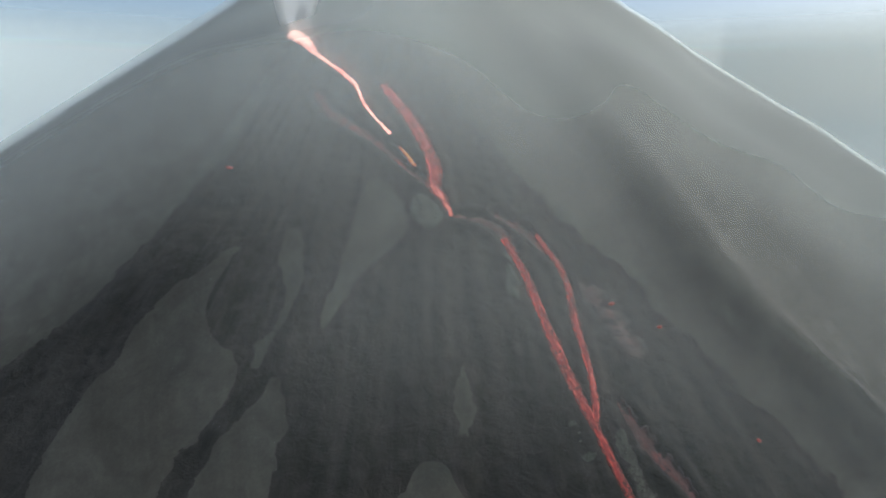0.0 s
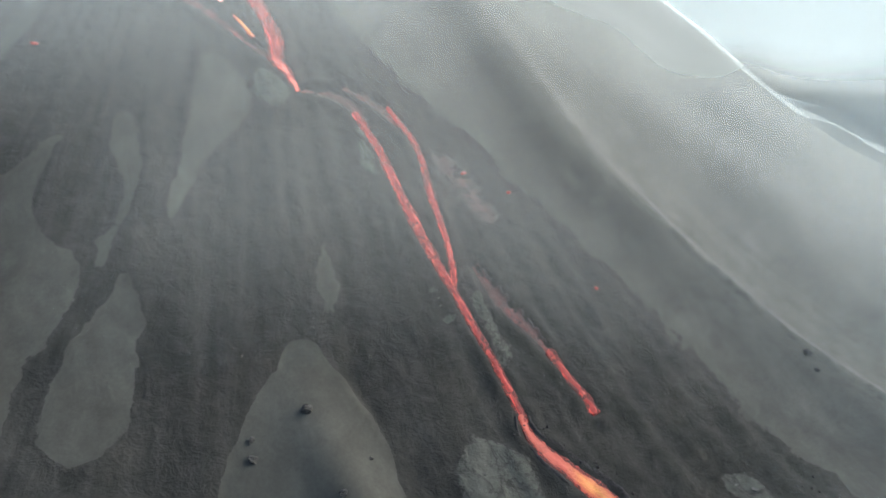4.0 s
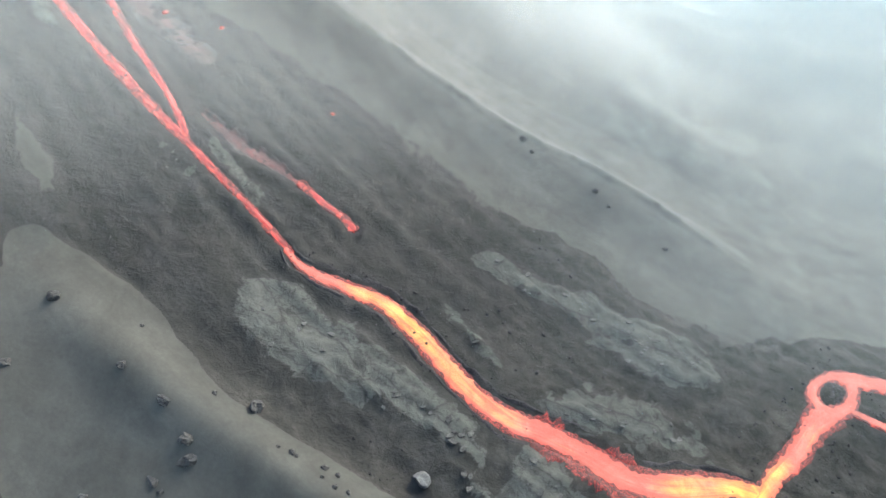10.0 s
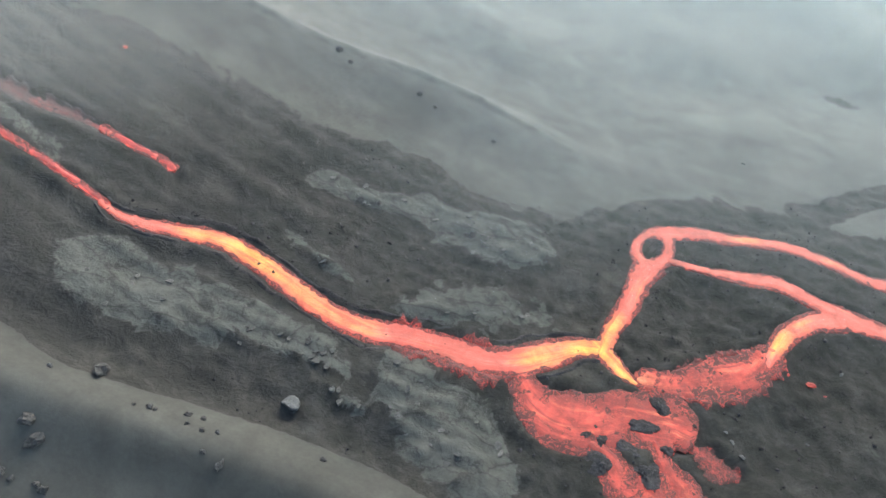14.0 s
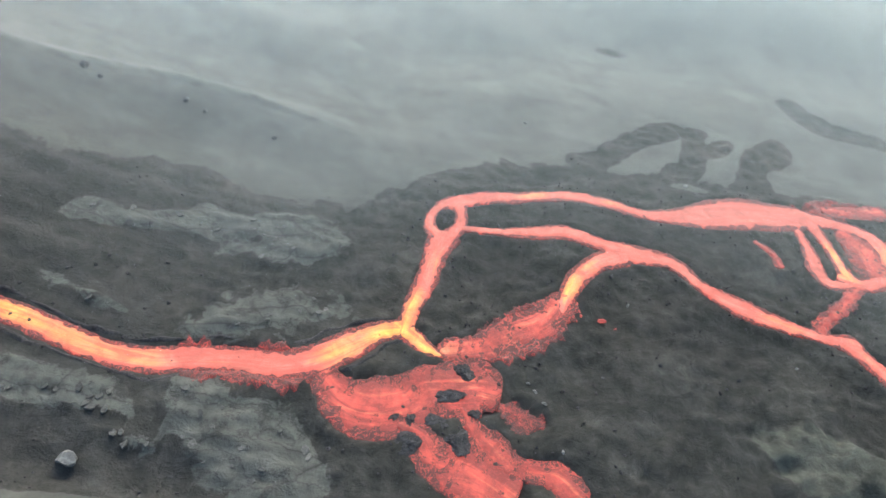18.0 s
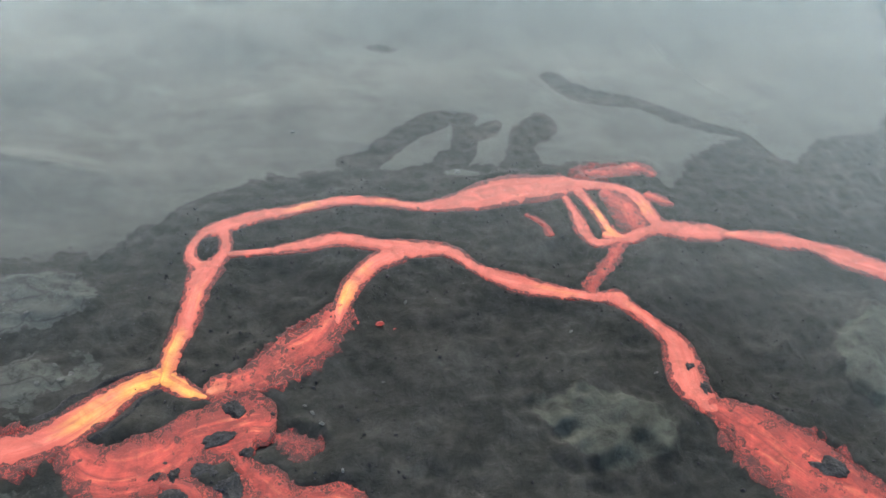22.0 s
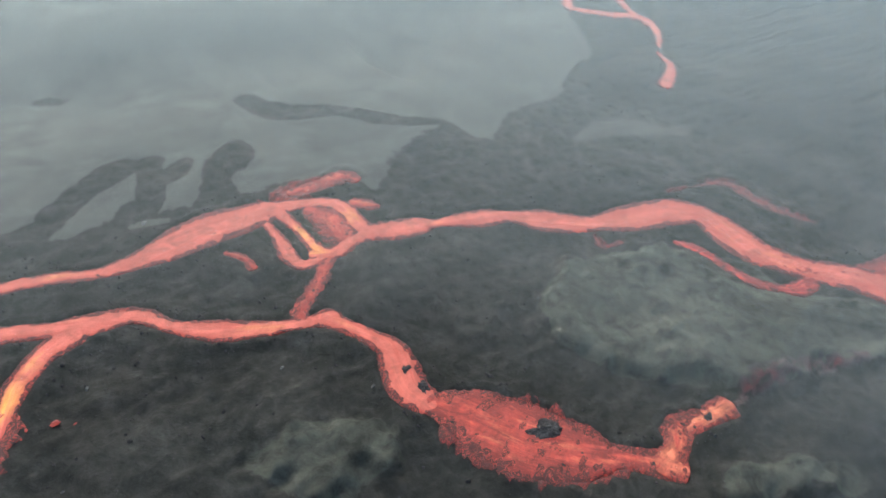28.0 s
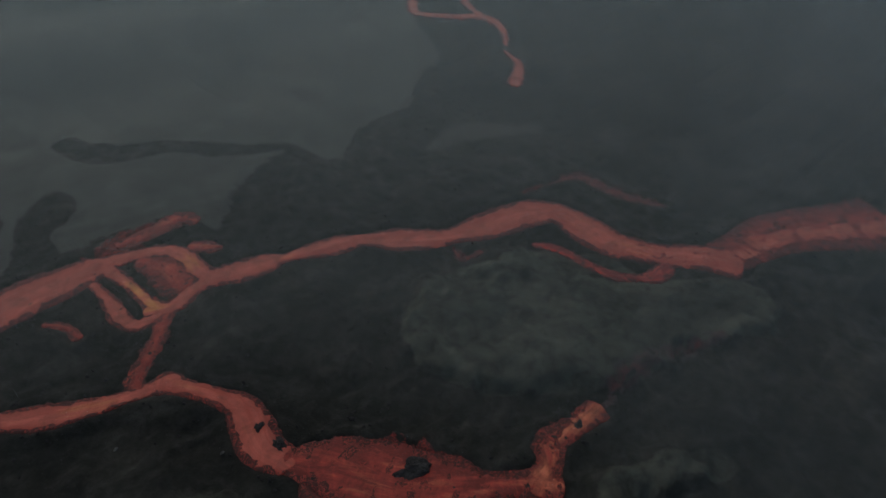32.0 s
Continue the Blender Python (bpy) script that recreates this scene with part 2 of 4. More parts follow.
    l.new(maths(n, l, "MULTIPLY", power, maths(n, l, "ADD", maths(n, l, "MINIMUM", temp.outputs["Fac"], 0.0), 1.0, True)), bs.inputs["Emission Strength"])
    b = n.new("ShaderNodeBump")
    b.inputs["Strength"].default_value, b.inputs["Distance"].default_value = 0.6, 0.3
    l.new(fine, b.inputs["Height"])
    l.new(b.outputs[0], bs.inputs["Normal"])
    out = n.new("ShaderNodeOutputMaterial")
    l.new(bs.outputs[0], out.inputs["Surface"])
    return m


MOLTEN = lava_material("molten_lava", (1.25, 0.64, 0.12), (0.86, 0.2, 0.148), (0.56, 0.05, 0.036), (0.58, 0.085, 0.062), 0.53, 0.7, 0.1, 0.5, edge=0.76)
VENT = lava_material("vent_lava", (4.2, 2.9, 2.4), (3.2, 1.0, 0.85), (2.2, 0.25, 0.22), (0.7, 0.1, 0.09), 0.6, 0.5, 0.12, 0.8)
RIM = lava_material("glowing_rim", (1.0, 0.22, 0.14), (0.46, 0.042, 0.031), (0.26, 0.02, 0.016), (0.035, 0.008, 0.007), 0.4, 0.92, 0.8, 1.0, edge=0.75, streak=0.6, lace=1.0, cell_size=0.75, thick=2.0, fade=0.86)
CRUSTED = lava_material("crusted_lava", (1.15, 0.38, 0.2), (0.62, 0.08, 0.059), (0.38, 0.03, 0.023), (0.2, 0.023, 0.019), 0.5, 0.8, 0.16, 0.5, edge=0.74, streak=1.8, rope=0.5, lace=0.55, cell_size=0.5)
DULL = lava_material("dull_lava", (0.9, 0.2, 0.13), (0.34, 0.04, 0.032), (0.22, 0.02, 0.016), (0.025, 0.009, 0.008), 0.43, 0.95, 0.9, 0.8, streak=0.8, rope=1.0, lace=1.0, cell_size=0.7, thick=2.0, fade=0.92)
RED = lava_material("red_lava", (1.7, 0.45, 0.34), (0.5, 0.05, 0.045), (1.15, 0.14, 0.115), (0.14, 0.018, 0.018), 0.58, 0.85, 0.3, 0.6, edge=0.5, streak=2.2, fade=1.0)
COOLING = lava_material("cooling_lava", (0.5, 0.038, 0.032), (0.19, 0.016, 0.015), (0.11, 0.01, 0.009), (0.03, 0.009, 0.008), 0.46, 0.9, 0.4, 0.5, streak=1.4, lace=0.3, fade=0.5)
EMBER = lava_material("ember_crust", (0.4, 0.028, 0.024), (0.11, 0.01, 0.009), (0.05, 0.006, 0.006), (0.02, 0.006, 0.006), 0.4, 0.9, 0.5, 0.5, streak=1.2, lace=0.4, fade=0.45)


def haze_material(name, top, tint=(0.5, 0.52, 0.53)):
    """Thin volcanic haze: part of the light passes, the rest is scattered to both sides, brightened where the tint tops
    0.5.
    """
    m, n, l = graph(name)
    at = n.new("ShaderNodeAttribute")
    at.attribute_name = "thin"
    where = n.new("ShaderNodeNewGeometry").outputs["Position"]
    cloud = ramp(n, l, noise_tex(n, l, where, 0.006, 4, 0.5, 0.5), [(0.3, 0.9), (0.7, 1.08)])
    thick = maths(n, l, "MULTIPLY", maths(n, l, "MULTIPLY", at.outputs["Fac"], cloud), top)
    sunward = n.new("ShaderNodeCombineXYZ")  # normal held towards the sun, so sheets look equally lit whichever way they face
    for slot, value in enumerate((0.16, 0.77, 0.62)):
        sunward.inputs[slot].default_value = value
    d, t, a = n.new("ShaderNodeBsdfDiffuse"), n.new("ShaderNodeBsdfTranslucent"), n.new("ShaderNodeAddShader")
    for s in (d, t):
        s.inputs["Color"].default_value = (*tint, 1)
        l.new(sunward.outputs[0], s.inputs["Normal"])
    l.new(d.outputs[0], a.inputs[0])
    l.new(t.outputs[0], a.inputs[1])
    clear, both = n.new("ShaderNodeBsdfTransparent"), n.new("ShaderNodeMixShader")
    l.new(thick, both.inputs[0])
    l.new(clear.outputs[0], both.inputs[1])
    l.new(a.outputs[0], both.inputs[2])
    out = n.new("ShaderNodeOutputMaterial")
    l.new(both.outputs[0], out.inputs["Surface"])
    return m


# ---- lie of the land ----
APEX = (-357.0, 100.0)
PROFILE_R = (0, 30, 107, 196, 240, 267, 295, 320, 345, 380)
PROFILE_Z = (196, 188, 138, 79, 50, 35, 23, 16.6, 12.6, 9.2)
LATTICE = np.random.RandomState(7).rand(256, 256)


def grain2(x, y):
    """Smooth value noise between -1 and 1, one lump a unit."""
    i, j = np.floor(x).astype(int), np.floor(y).astype(int)
    u, v = x - i, y - j
    u, v = u * u * (3 - 2 * u), v * v * (3 - 2 * v)
    a, b, c, d = (LATTICE[(i + p) % 256, (j + q) % 256] for p, q in ((0, 0), (1, 0), (0, 1), (1, 1)))
    return 2 * ((a * (1 - u) + b * u) * (1 - v) + (c * (1 - u) + d * u) * v) - 1


def broad(x, y):
    """Height of the cone and the lava field without small relief."""
    r = np.hypot(x - APEX[0], y - APEX[1])
    cone = np.interp(r, PROFILE_R, PROFILE_Z)
    for s in (8.0, 16.0):
        cone = 0.5 * (cone + 0.5 * (np.interp(r - s, PROFILE_R, PROFILE_Z) + np.interp(r + s, PROFILE_R, PROFILE_Z)))
    cone = cone - 0.08 * np.maximum(r - 372, 0)
    field = 12.0 - 0.082 * (np.clip(x, -400, 320) + 15)
    k = 3.0
    return np.logaddexp(cone / k, (field - 1.5) / k) * k - 0.6


# Where the dark clinker ends against the northern ash, and the crest of the low ridge beyond it.
ASH_X = (-260, -200, -174, -159, -147, -133, -120, -103, -82, -69, -57, -47, -40, -28, -16, -9, 0, 17.5, 26.8, 32.8, 38.1, 46.7, 54.5, 67.5, 81.2, 87.2, 90.2, 96.4, 105.7, 116.3, 121.5, 123.5, 126.8, 131.7, 139.5, 151, 158.4, 164.1, 189.5, 240, 300)
ASH_Y = (60, 66, 71, 77, 82, 87, 91, 96, 96, 101, 103, 100, 99, 101, 111, 117, 122, 123.6, 123.9, 124.1, 125.8, 124.2, 123.7, 121.8, 120.6, 117.7, 109.5, 117.5, 123.6, 127.8, 130.5, 119, 115.6, 120.5, 125.6, 126.1, 127, 131.6, 147.9, 240, 420)
CREST_X = (-200, -170, -138, -123, -102, -88, -73, -58, -43, -28, -10, 20)
CREST_Y = (104, 107, 107, 110, 115.5, 118.5, 124, 126.3, 125.5, 122.5, 121, 121)


def swell(x, y):
    """The low ash ridge north of the flow, the dip behind it, and the rounded shoulder of the near ash slope."""
    d = y - np.interp(x, CREST_X, CREST_Y)
    live = np.clip((x + 220) / 60, 0, 1) * np.clip((-8 - x) / 45, 0, 1)
    ridge = np.where(d < 0, 4.2 * np.exp(-(d / 11) ** 2), 4.2 * np.exp(-(d / 7) ** 2) - 4.5 * np.clip(d / 25, 0, 1))
    e = y - np.interp(x, (-120, -100, -79, -58, -35), (31, 31, 33, 36, 36))
    near = np.clip((x + 118) / 25, 0, 1) * np.clip((-20 - x) / 20, 0, 1)
    shoulder = 3.2 * np.exp(-((e + 5) / 4.5) ** 2) - 5.2 * step01((-e - 5) / 24) - 1.2 * np.exp(-((e - 5) / 4) ** 2)
    dunes = 9 * grain2(x / 70 + 4, y / 55) + 4 * grain2(x / 31, y / 27 + 8)
    north = step01((y - np.interp(x, ASH_X, ASH_Y) - 25) / 50)
    return ridge * live + shoulder * near + dunes * north * np.clip((900 - np.hypot(x, y)) / 300, 0, 1)


def step01(v):
    v = np.clip(v, 0, 1)
    return v * v * (3 - 2 * v)


def relief(x, y):
    """Clinker lumps everywhere, and gullies that run down the cone."""
    r, a = np.hypot(x - APEX[0], y - APEX[1]), np.arctan2(y - APEX[1], x - APEX[0])
    steep = np.clip((330 - r) / 60, 0, 1)
    lumps = 0.8 * grain2(x / 13, y / 13) + 0.5 * grain2(x / 5.3 + 9, y / 5.3) + 0.65 * (0.4 - np.abs(grain2(x / 3.1, y / 3.1 + 40)))
    lumps += 0.32 * grain2(x / 1.5 + 5, y / 1.5)
    gully = 1.3 * grain2(a * 34, r / 70) + 0.7 * grain2(a * 90 + 3, r / 40) + 0.25 * grain2(a * 210, r / 14)
    return lumps * (1 - 0.6 * steep) + 0.45 * gully * steep


def spline(rows, step=0.4):
    """Points along a smooth curve through the rows (x, y, half width)."""
    p = np.array(rows, float)
    p = np.vstack([2 * p[0] - p[1], p, 2 * p[-1] - p[-2]])
    out = []
    for a, b, c, d in zip(p, p[1:], p[2:], p[3:]):
        for t in np.arange(0, 1, 1 / max(2, int(np.hypot(*(c - b)[:2]) / step))):
            out.append(0.5 * (2 * b + (c - a) * t + (2 * a - 5 * b + 4 * c - d) * t * t + (3 * b - a - 3 * c + d) * t ** 3))
    out.append(p[-2])
    out = np.array(out)
    out[:, 2] = np.maximum(out[:, 2], 0.25)
    return out


LAVA, COVER = {}, {}


def flow(kind, name, rows):
    """Note one lava stream (molten, crusted or cooling) by its centre line and half widths."""
    LAVA[name] = (kind, spline(rows))


def sheet(kind, name, rows, firm=1.0):
    """Note one cover of ash, pale crust or dark clinker; a firm edge is less ragged."""
    COVER[name] = (kind, spline(rows, 1.0), firm)


flow("vent", "vent_stream", [(-263, 26.5, 2.6), (-253, 29.5, 1.7), (-245.7, 31.1, 0.9), (-233.3, 35.8, 0.7), (-222.7, 39.1, 0.75), (-213.4, 39.6, 0.45), (-199.8, 43.1, 0.4)])
flow("molten", "short_strand", [(-194.1, 44.3, 0.4), (-190, 45.4, 0.5), (-186.9, 46, 0.6)])
flow("red", "east_strand", [(-219.4, 46.5, 1.2), (-204.4, 49.7, 1.6), (-192.2, 50.8, 1.6), (-184.1, 50.6, 1.8), (-178.4, 48.7, 1.5), (-175, 49.5, 1.0), (-169.4, 49.8, 0.5)])
flow("cooling", "west_strand", [(-224.9, 27.8, 1.9), (-214, 30.5, 2.3), (-200.9, 37.9, 1.5), (-189.8, 42.6, 1), (-179.5, 47.6, 0.9)])
flow("red", "upper_channel", [(-159.8, 59.1, 0.72), (-151.5, 59.9, 0.88), (-144.5, 59.6, 0.96), (-137.2, 59.2, 0.96), (-130.0, 58.8, 0.96), (-124.0, 58.8, 0.88), (-119.3, 58.9, 0.72), (-112.5, 58.7, 0.64), (-105.4, 58.5, 0.56), (-99.2, 58.0, 0.64), (-93.9, 57.3, 0.48)])
flow("red", "twin_channel", [(-159.1, 67, 0.56), (-148.2, 68.2, 0.64), (-138.0, 65.4, 0.72), (-131.0, 63.9, 0.64), (-125.5, 62.4, 0.56), (-120.9, 60.4, 0.56), (-119.4, 59.6, 0.48)])
flow("cooling", "tongue_head", [(-121.3, 65.5, 1.12), (-115.0, 66.2, 1.65), (-110.2, 67.4, 1.42), (-104.6, 69.2, 0.9)])
flow("cooling", "tongue_mid", [(-111.2, 67.9, 1.19), (-107.8, 68.6, 1.19), (-101.9, 69.3, 0.91)])
flow("red", "tongue", [(-102.2, 69.4, 0.75), (-96.9, 69.5, 0.68), (-93.0, 70.2, 0.75), (-90.7, 69.8, 0.83)])
flow("ember", "faint_fan", [(-144.5, 72.1, 3.2), (-137.4, 73.5, 4.0), (-130.3, 74.4, 3.0)])
flow("molten", "main_channel", [(-94.6, 57.2, 0.45), (-92.6, 56.7, 0.6), (-89.3, 57.1, 0.9), (-83.9, 59.5, 1.3), (-79.5, 61.3, 1.7), (-76, 62.1, 1.8), (-71.6, 61.7, 2.1), (-66.6, 60.8, 2.1), (-61.7, 59.5, 2), (-56.2, 58.7, 2), (-50.6, 58.9, 2.3), (-44.9, 60.4, 2.3), (-38.3, 61.5, 2.3), (-31.9, 61.7, 2.7), (-27.2, 63.7, 2.8), (-22.7, 67.2, 3), (-19, 70.1, 2.1), (-15.4, 71.7, 1.8)])
flow("molten", "south_arm", [(-15, 72, 1.7), (-11.9, 69.6, 1.5), (-9.6, 68.1, 1.0), (-8.2, 67.3, 0.4)])
flow("margin", "main_margin", [(-46.4, 59.9, 3.1), (-42, 60.4, 3.7), (-36.6, 60.8, 4.3), (-32.5, 60.7, 5), (-28.9, 61.5, 3.6)])
flow("margin", "rubble_margin", [(13.5, 81.5, 3.0), (8.6, 76.3, 4.6), (4.0, 72.8, 4.6), (-0.5, 70.0, 3.6)])
flow("margin", "lobe_margin", [(72, 50, 5.2), (77, 43.5, 7.6), (83, 36.6, 6.8), (89, 31.2, 3.6)])
flow("margin", "spur_margin", [(66, 115.5, 3.0), (75, 117.0, 3.0), (82, 118.0, 2.4)])
flow("molten", "north_arm", [(-14.4, 71.6, 1.4), (-13.7, 75.8, 1.4), (-12.3, 80.8, 1.8), (-11.1, 85.8, 1.9), (-10.4, 90.9, 2.2), (-9.1, 95.1, 3)])
flow("molten", "ring_west", [(-10.1, 95.8, 1.4), (-11.8, 97.7, 1.1), (-11.8, 101.6, 0.9), (-10, 104.7, 1.1), (-7.6, 106.1, 1.8)])
flow("molten", "ring_east", [(-8, 96.1, 1.5), (-6.1, 99, 1.3), (-6.2, 102.6, 1.2), (-6.5, 105.7, 1.4)])
flow("molten", "top_arm", [(-8, 105.9, 1.9), (-1.8, 108.8, 1.9), (7.3, 110.7, 1.5), (17, 112.6, 1.6), (25, 111.5, 1.5), (32, 109.5, 1.4), (39.6, 109.9, 2.7), (47.1, 111.7, 4.6), (54, 113.1, 5.2), (61, 113.2, 4.6), (66.1, 113.7, 3.7)])
flow("molten", "loop_north", [(65.8, 114.1, 2.8), (73.2, 112.5, 1.8), (78.8, 110, 1.9), (80.9, 105.4, 2.2), (80.9, 100.9, 2.1), (81.6, 97.4, 2)])
flow("molten", "loop_west", [(68.2, 111, 1.6), (69.3, 105.1, 1.2), (69.8, 99.4, 1.2), (70.3, 95.9, 1.8)])
flow("molten", "loop_south", [(69.3, 95.7, 1.9), (72.9, 94.5, 1.8), (77.8, 96.1, 1.5), (82.5, 96.5, 2.1)])
flow("crusted", "loop_crust", [(74.1, 109.4, 1.8), (76.9, 104.8, 4.4), (76.7, 99.2, 3.8), (77.4, 97.3, 1.9)])
flow("crusted", "north_spur", [(73.4, 117.1, 1.6), (80.1, 117.3, 2.1), (86.3, 118.1, 2.0), (87.9, 115.6, 1.4)])
flow("molten", "loop_spur", [(64.5, 108.8, 0.9), (64.7, 103.2, 1.1), (64.5, 97.8, 1.6), (65.6, 94.2, 1.3), (69.2, 93.9, 1.2)])
flow("crusted", "link", [(70.7, 93.3, 1.5), (66.2, 88.3, 1.0), (63.0, 85.2, 1.2), (60.4, 82.6, 1.2), (59.4, 80.4, 1.7)])
flow("crusted", "stray_lobe", [(54.1, 104.2, 0.5), (56.4, 101.6, 0.7), (57.2, 97.8, 0.8)])
flow("molten", "east_arm", [(81.2, 97, 2.4), (86.9, 95.2, 3.2), (92.3, 94, 2.8), (95.4, 93.1, 1.2), (104.7, 90.1, 2.9), (111.1, 87.5, 2.0), (116.2, 83.5, 3.6), (120.5, 80.1, 3.5), (125.9, 76.9, 2.4), (133.2, 74.8, 4.3), (140.4, 73.1, 4.7), (146.6, 71.1, 4.7), (150.4, 67.1, 3.7), (150.3, 59.6, 5.0), (150.7, 53.1, 4.6), (153.7, 47.1, 3.6), (156.8, 42.4, 3.6), (161.3, 38.1, 4.1), (165.1, 32.4, 5.1)])
flow("molten", "east_core", [(153, 47.3, 1.1), (157.4, 40.4, 1.0), (167.1, 33.3, 2.0), (181.9, 29.5, 3.0), (192.5, 23.4, 3.5), (207.3, 13.2, 4.2)])
flow("crusted", "east_reach", [(153, 47.9, 2.5), (157.4, 41, 2.3), (167.1, 34.4, 4.4), (181.9, 31.1, 6.6), (192.5, 25.3, 7.7), (207.3, 15.6, 9.4)])
flow("dull", "upper_thread", [(150.5, 77.8, 0.5), (157.3, 76.8, 0.6), (163.7, 75.5, 1.4), (167.2, 72.9, 1.9), (167.6, 69.0, 2.4), (168.0, 63.2, 2.2), (169.9, 58.2, 1.7), (172.3, 53.8, 1.0)])
flow("red", "lower_thread", [(137.3, 63.4, 0.7), (139.5, 60.3, 1.1), (140.3, 56.3, 1.0), (140.8, 51.3, 1.1), (142.2, 46.3, 1.0), (145.2, 42.9, 1.0), (148.6, 40.9, 1.9), (152.6, 40.9, 1.8)])
flow("molten", "mid_arm", [(-5.3, 98.7, 0.7), (2.8, 98.9, 1), (8.8, 99.7, 1.8), (15.1, 100.7, 2), (21.2, 98.7, 1.8), (27.3, 96.9, 2.6), (35.2, 95.3, 1.7), (40.1, 89.6, 1.4), (46.3, 85.1, 2.4), (53.5, 81.7, 1.5), (59.5, 79.8, 1.1), (64.1, 78.7, 2.2)])
flow("molten", "corner_arm", [(24.8, 95.5, 2.8), (20.4, 93, 2.1), (16.6, 88.8, 2), (14.5, 84.8, 1.6), (13.3, 81.6, 1.1), (12.7, 79.4, 0.5)])
flow("crusted", "rubble_arm", [(13.0, 81.7, 2.3), (8.3, 76.2, 3.6), (3.6, 73.3, 3.4), (-2.1, 69.6, 2.7), (-6.7, 68.6, 2.3)])
flow("molten", "east_descent", [(63.7, 78.7, 2.0), (67.1, 73.2, 1.4), (69.8, 68.1, 2.1), (69.3, 63.2, 3.3), (68.3, 58.4, 3.3), (69.4, 54.7, 2.5)])
flow("crusted", "broad_lobe", [(70.6, 53.6, 2.0), (73.6, 49.8, 4.5), (75.8, 46.3, 6.0), (77.4, 43.7, 6.5), (79.3, 40.7, 6.7), (82.2, 37.4, 5.8), (85.5, 34.4, 4.7), (88.1, 32.1, 2.5), (90.8, 30.1, 1.9), (93.5, 27.9, 2.2), (95.7, 25.4, 2.4)])
flow("crusted", "lobe_tail", [(94.7, 26.6, 2.6), (98.2, 27.6, 1.8), (101.0, 30.2, 2.4), (104.2, 29.9, 1.9), (107.7, 29.3, 1.7), (111.3, 29.2, 2.4)])
flow("crusted", "south_pool", [(-24.9, 59.8, 2.3), (-21.9, 57.4, 3.6), (-18.0, 56.3, 5.5), (-13.1, 57.5, 5.2), (-9.7, 60.3, 4.6), (-6.0, 60.9, 4.9), (-1.8, 61.8, 5.2), (0.0, 61.7, 3.7)])
flow("crusted", "south_spill", [(-12.7, 53.8, 1.3), (-9.8, 52.0, 1.7), (-7.8, 48.9, 2.7), (-4.9, 48.0, 4.0), (-1.7, 46.7, 4.6), (1.9, 44.6, 3.9)])
flow("crusted", "south_branch", [(-3.9, 57.2, 1.0), (-1.9, 53.8, 1.3), (0.4, 51.5, 2.9), (2.4, 49.4, 2.1), (6.3, 48.5, 1.7), (9.9, 47.9, 2.3), (12.3, 45.4, 2.0)])
flow("dull", "south_fan", [(0.9, 59.5, 1.0), (3.2, 58.5, 1.9), (5.4, 56.9, 2.6), (7.5, 56.8, 1.4)])
flow("crusted", "far_spur", [(83.6, 107.5, 1.6), (86.0, 105.3, 1.3), (87.6, 104.2, 0.6)])
flow("dull", "stray_hook", [(123.4, 73.5, 0.6), (122.6, 70.2, 1.1), (127.3, 69.6, 1.0)])
flow("molten", "far_bend", [(215.2, 188.6, 2.3), (208.8, 179.3, 2.2), (216.5, 169.4, 2.7), (226.1, 161.3, 2.4), (222.5, 149.8, 1.5), (212.7, 139.1, 0.8)])
flow("molten", "far_branch", [(232.6, 178.9, 1.7), (227.9, 168.9, 1.5), (225.6, 160.3, 1.7)])
flow("molten", "far_foot", [(208.6, 136, 0.6), (204.4, 126.3, 1.5), (192.9, 117.9, 2.5)])
sheet("ash", "upper_scree", [(-185.2, 34.5, 1.3), (-179.7, 34.9, 4.1), (-173.4, 34.0, 6.1), (-167.9, 29.7, 4.8), (-162.2, 24.3, 2.4), (-154.5, 18.5, 1.7), (-149.1, 14.3, 0.4)], 1.5)
sheet("ash", "west_scree", [(-178.2, 1.8, 1.2), (-173.0, -4.7, 2.6), (-166.3, -8.9, 7.7), (-159.9, -10.4, 11.3), (-151.2, -13.0, 13.3), (-147.0, -19.6, 12.5), (-138.6, -23.8, 11.3), (-131.3, -25.6, 10.8)], 1.5)
sheet("ash", "west_scree_b", [(-176.2, 14.2, 1.5), (-169.2, 12.6, 2.8), (-163.5, 11.8, 2.1), (-156.7, 8.1, 1.6), (-153.5, 5.0, 1.8), (-148.9, 3.2, 1.2)], 1.5)
sheet("ash", "mid_scree", [(-143.3, 5.8, 0.7), (-137.8, 3.4, 3.7), (-133.3, 0.5, 5.6), (-128.3, -2.7, 6.6), (-123.6, -4.7, 6.3)], 1.5)
sheet("ash", "far_west_flank", [(-249, -40.4, 55.6), (-217.5, -58.1, 47), (-197.6, -74.8, 32.8)])
sheet("ash", "near_scree", [(-119.8, 30.2, 0.6), (-117.0, 28.1, 3.8), (-113.3, 27.3, 5.3), (-108.1, 24.7, 9.2), (-101.9, 22.8, 12.3), (-98.3, 21.2, 13.3), (-84, 17, 15.7), (-72, 14, 20.5), (-58, 9, 28), (-45, 8, 30), (-32, 4, 32), (-10, -4, 32)], 3)
sheet("ash", "slot_scree", [(-135.9, 40.6, 0.5), (-131.3, 38.8, 1.4), (-126.7, 37.5, 1.8), (-124.2, 36.3, 1.0)], 1.5)
sheet("slab", "pale_slab", [(-71.0, 83.8, 0.9), (-67.8, 85.1, 2.2), (-61.8, 86.1, 1.9), (-57.2, 88.0, 2.1), (-51.9, 89.4, 3.5), (-46.1, 89.8, 3.0), (-40.1, 90.6, 3.5), (-34.8, 90.0, 5.5), (-30.4, 89.5, 3.3)], 1.1)
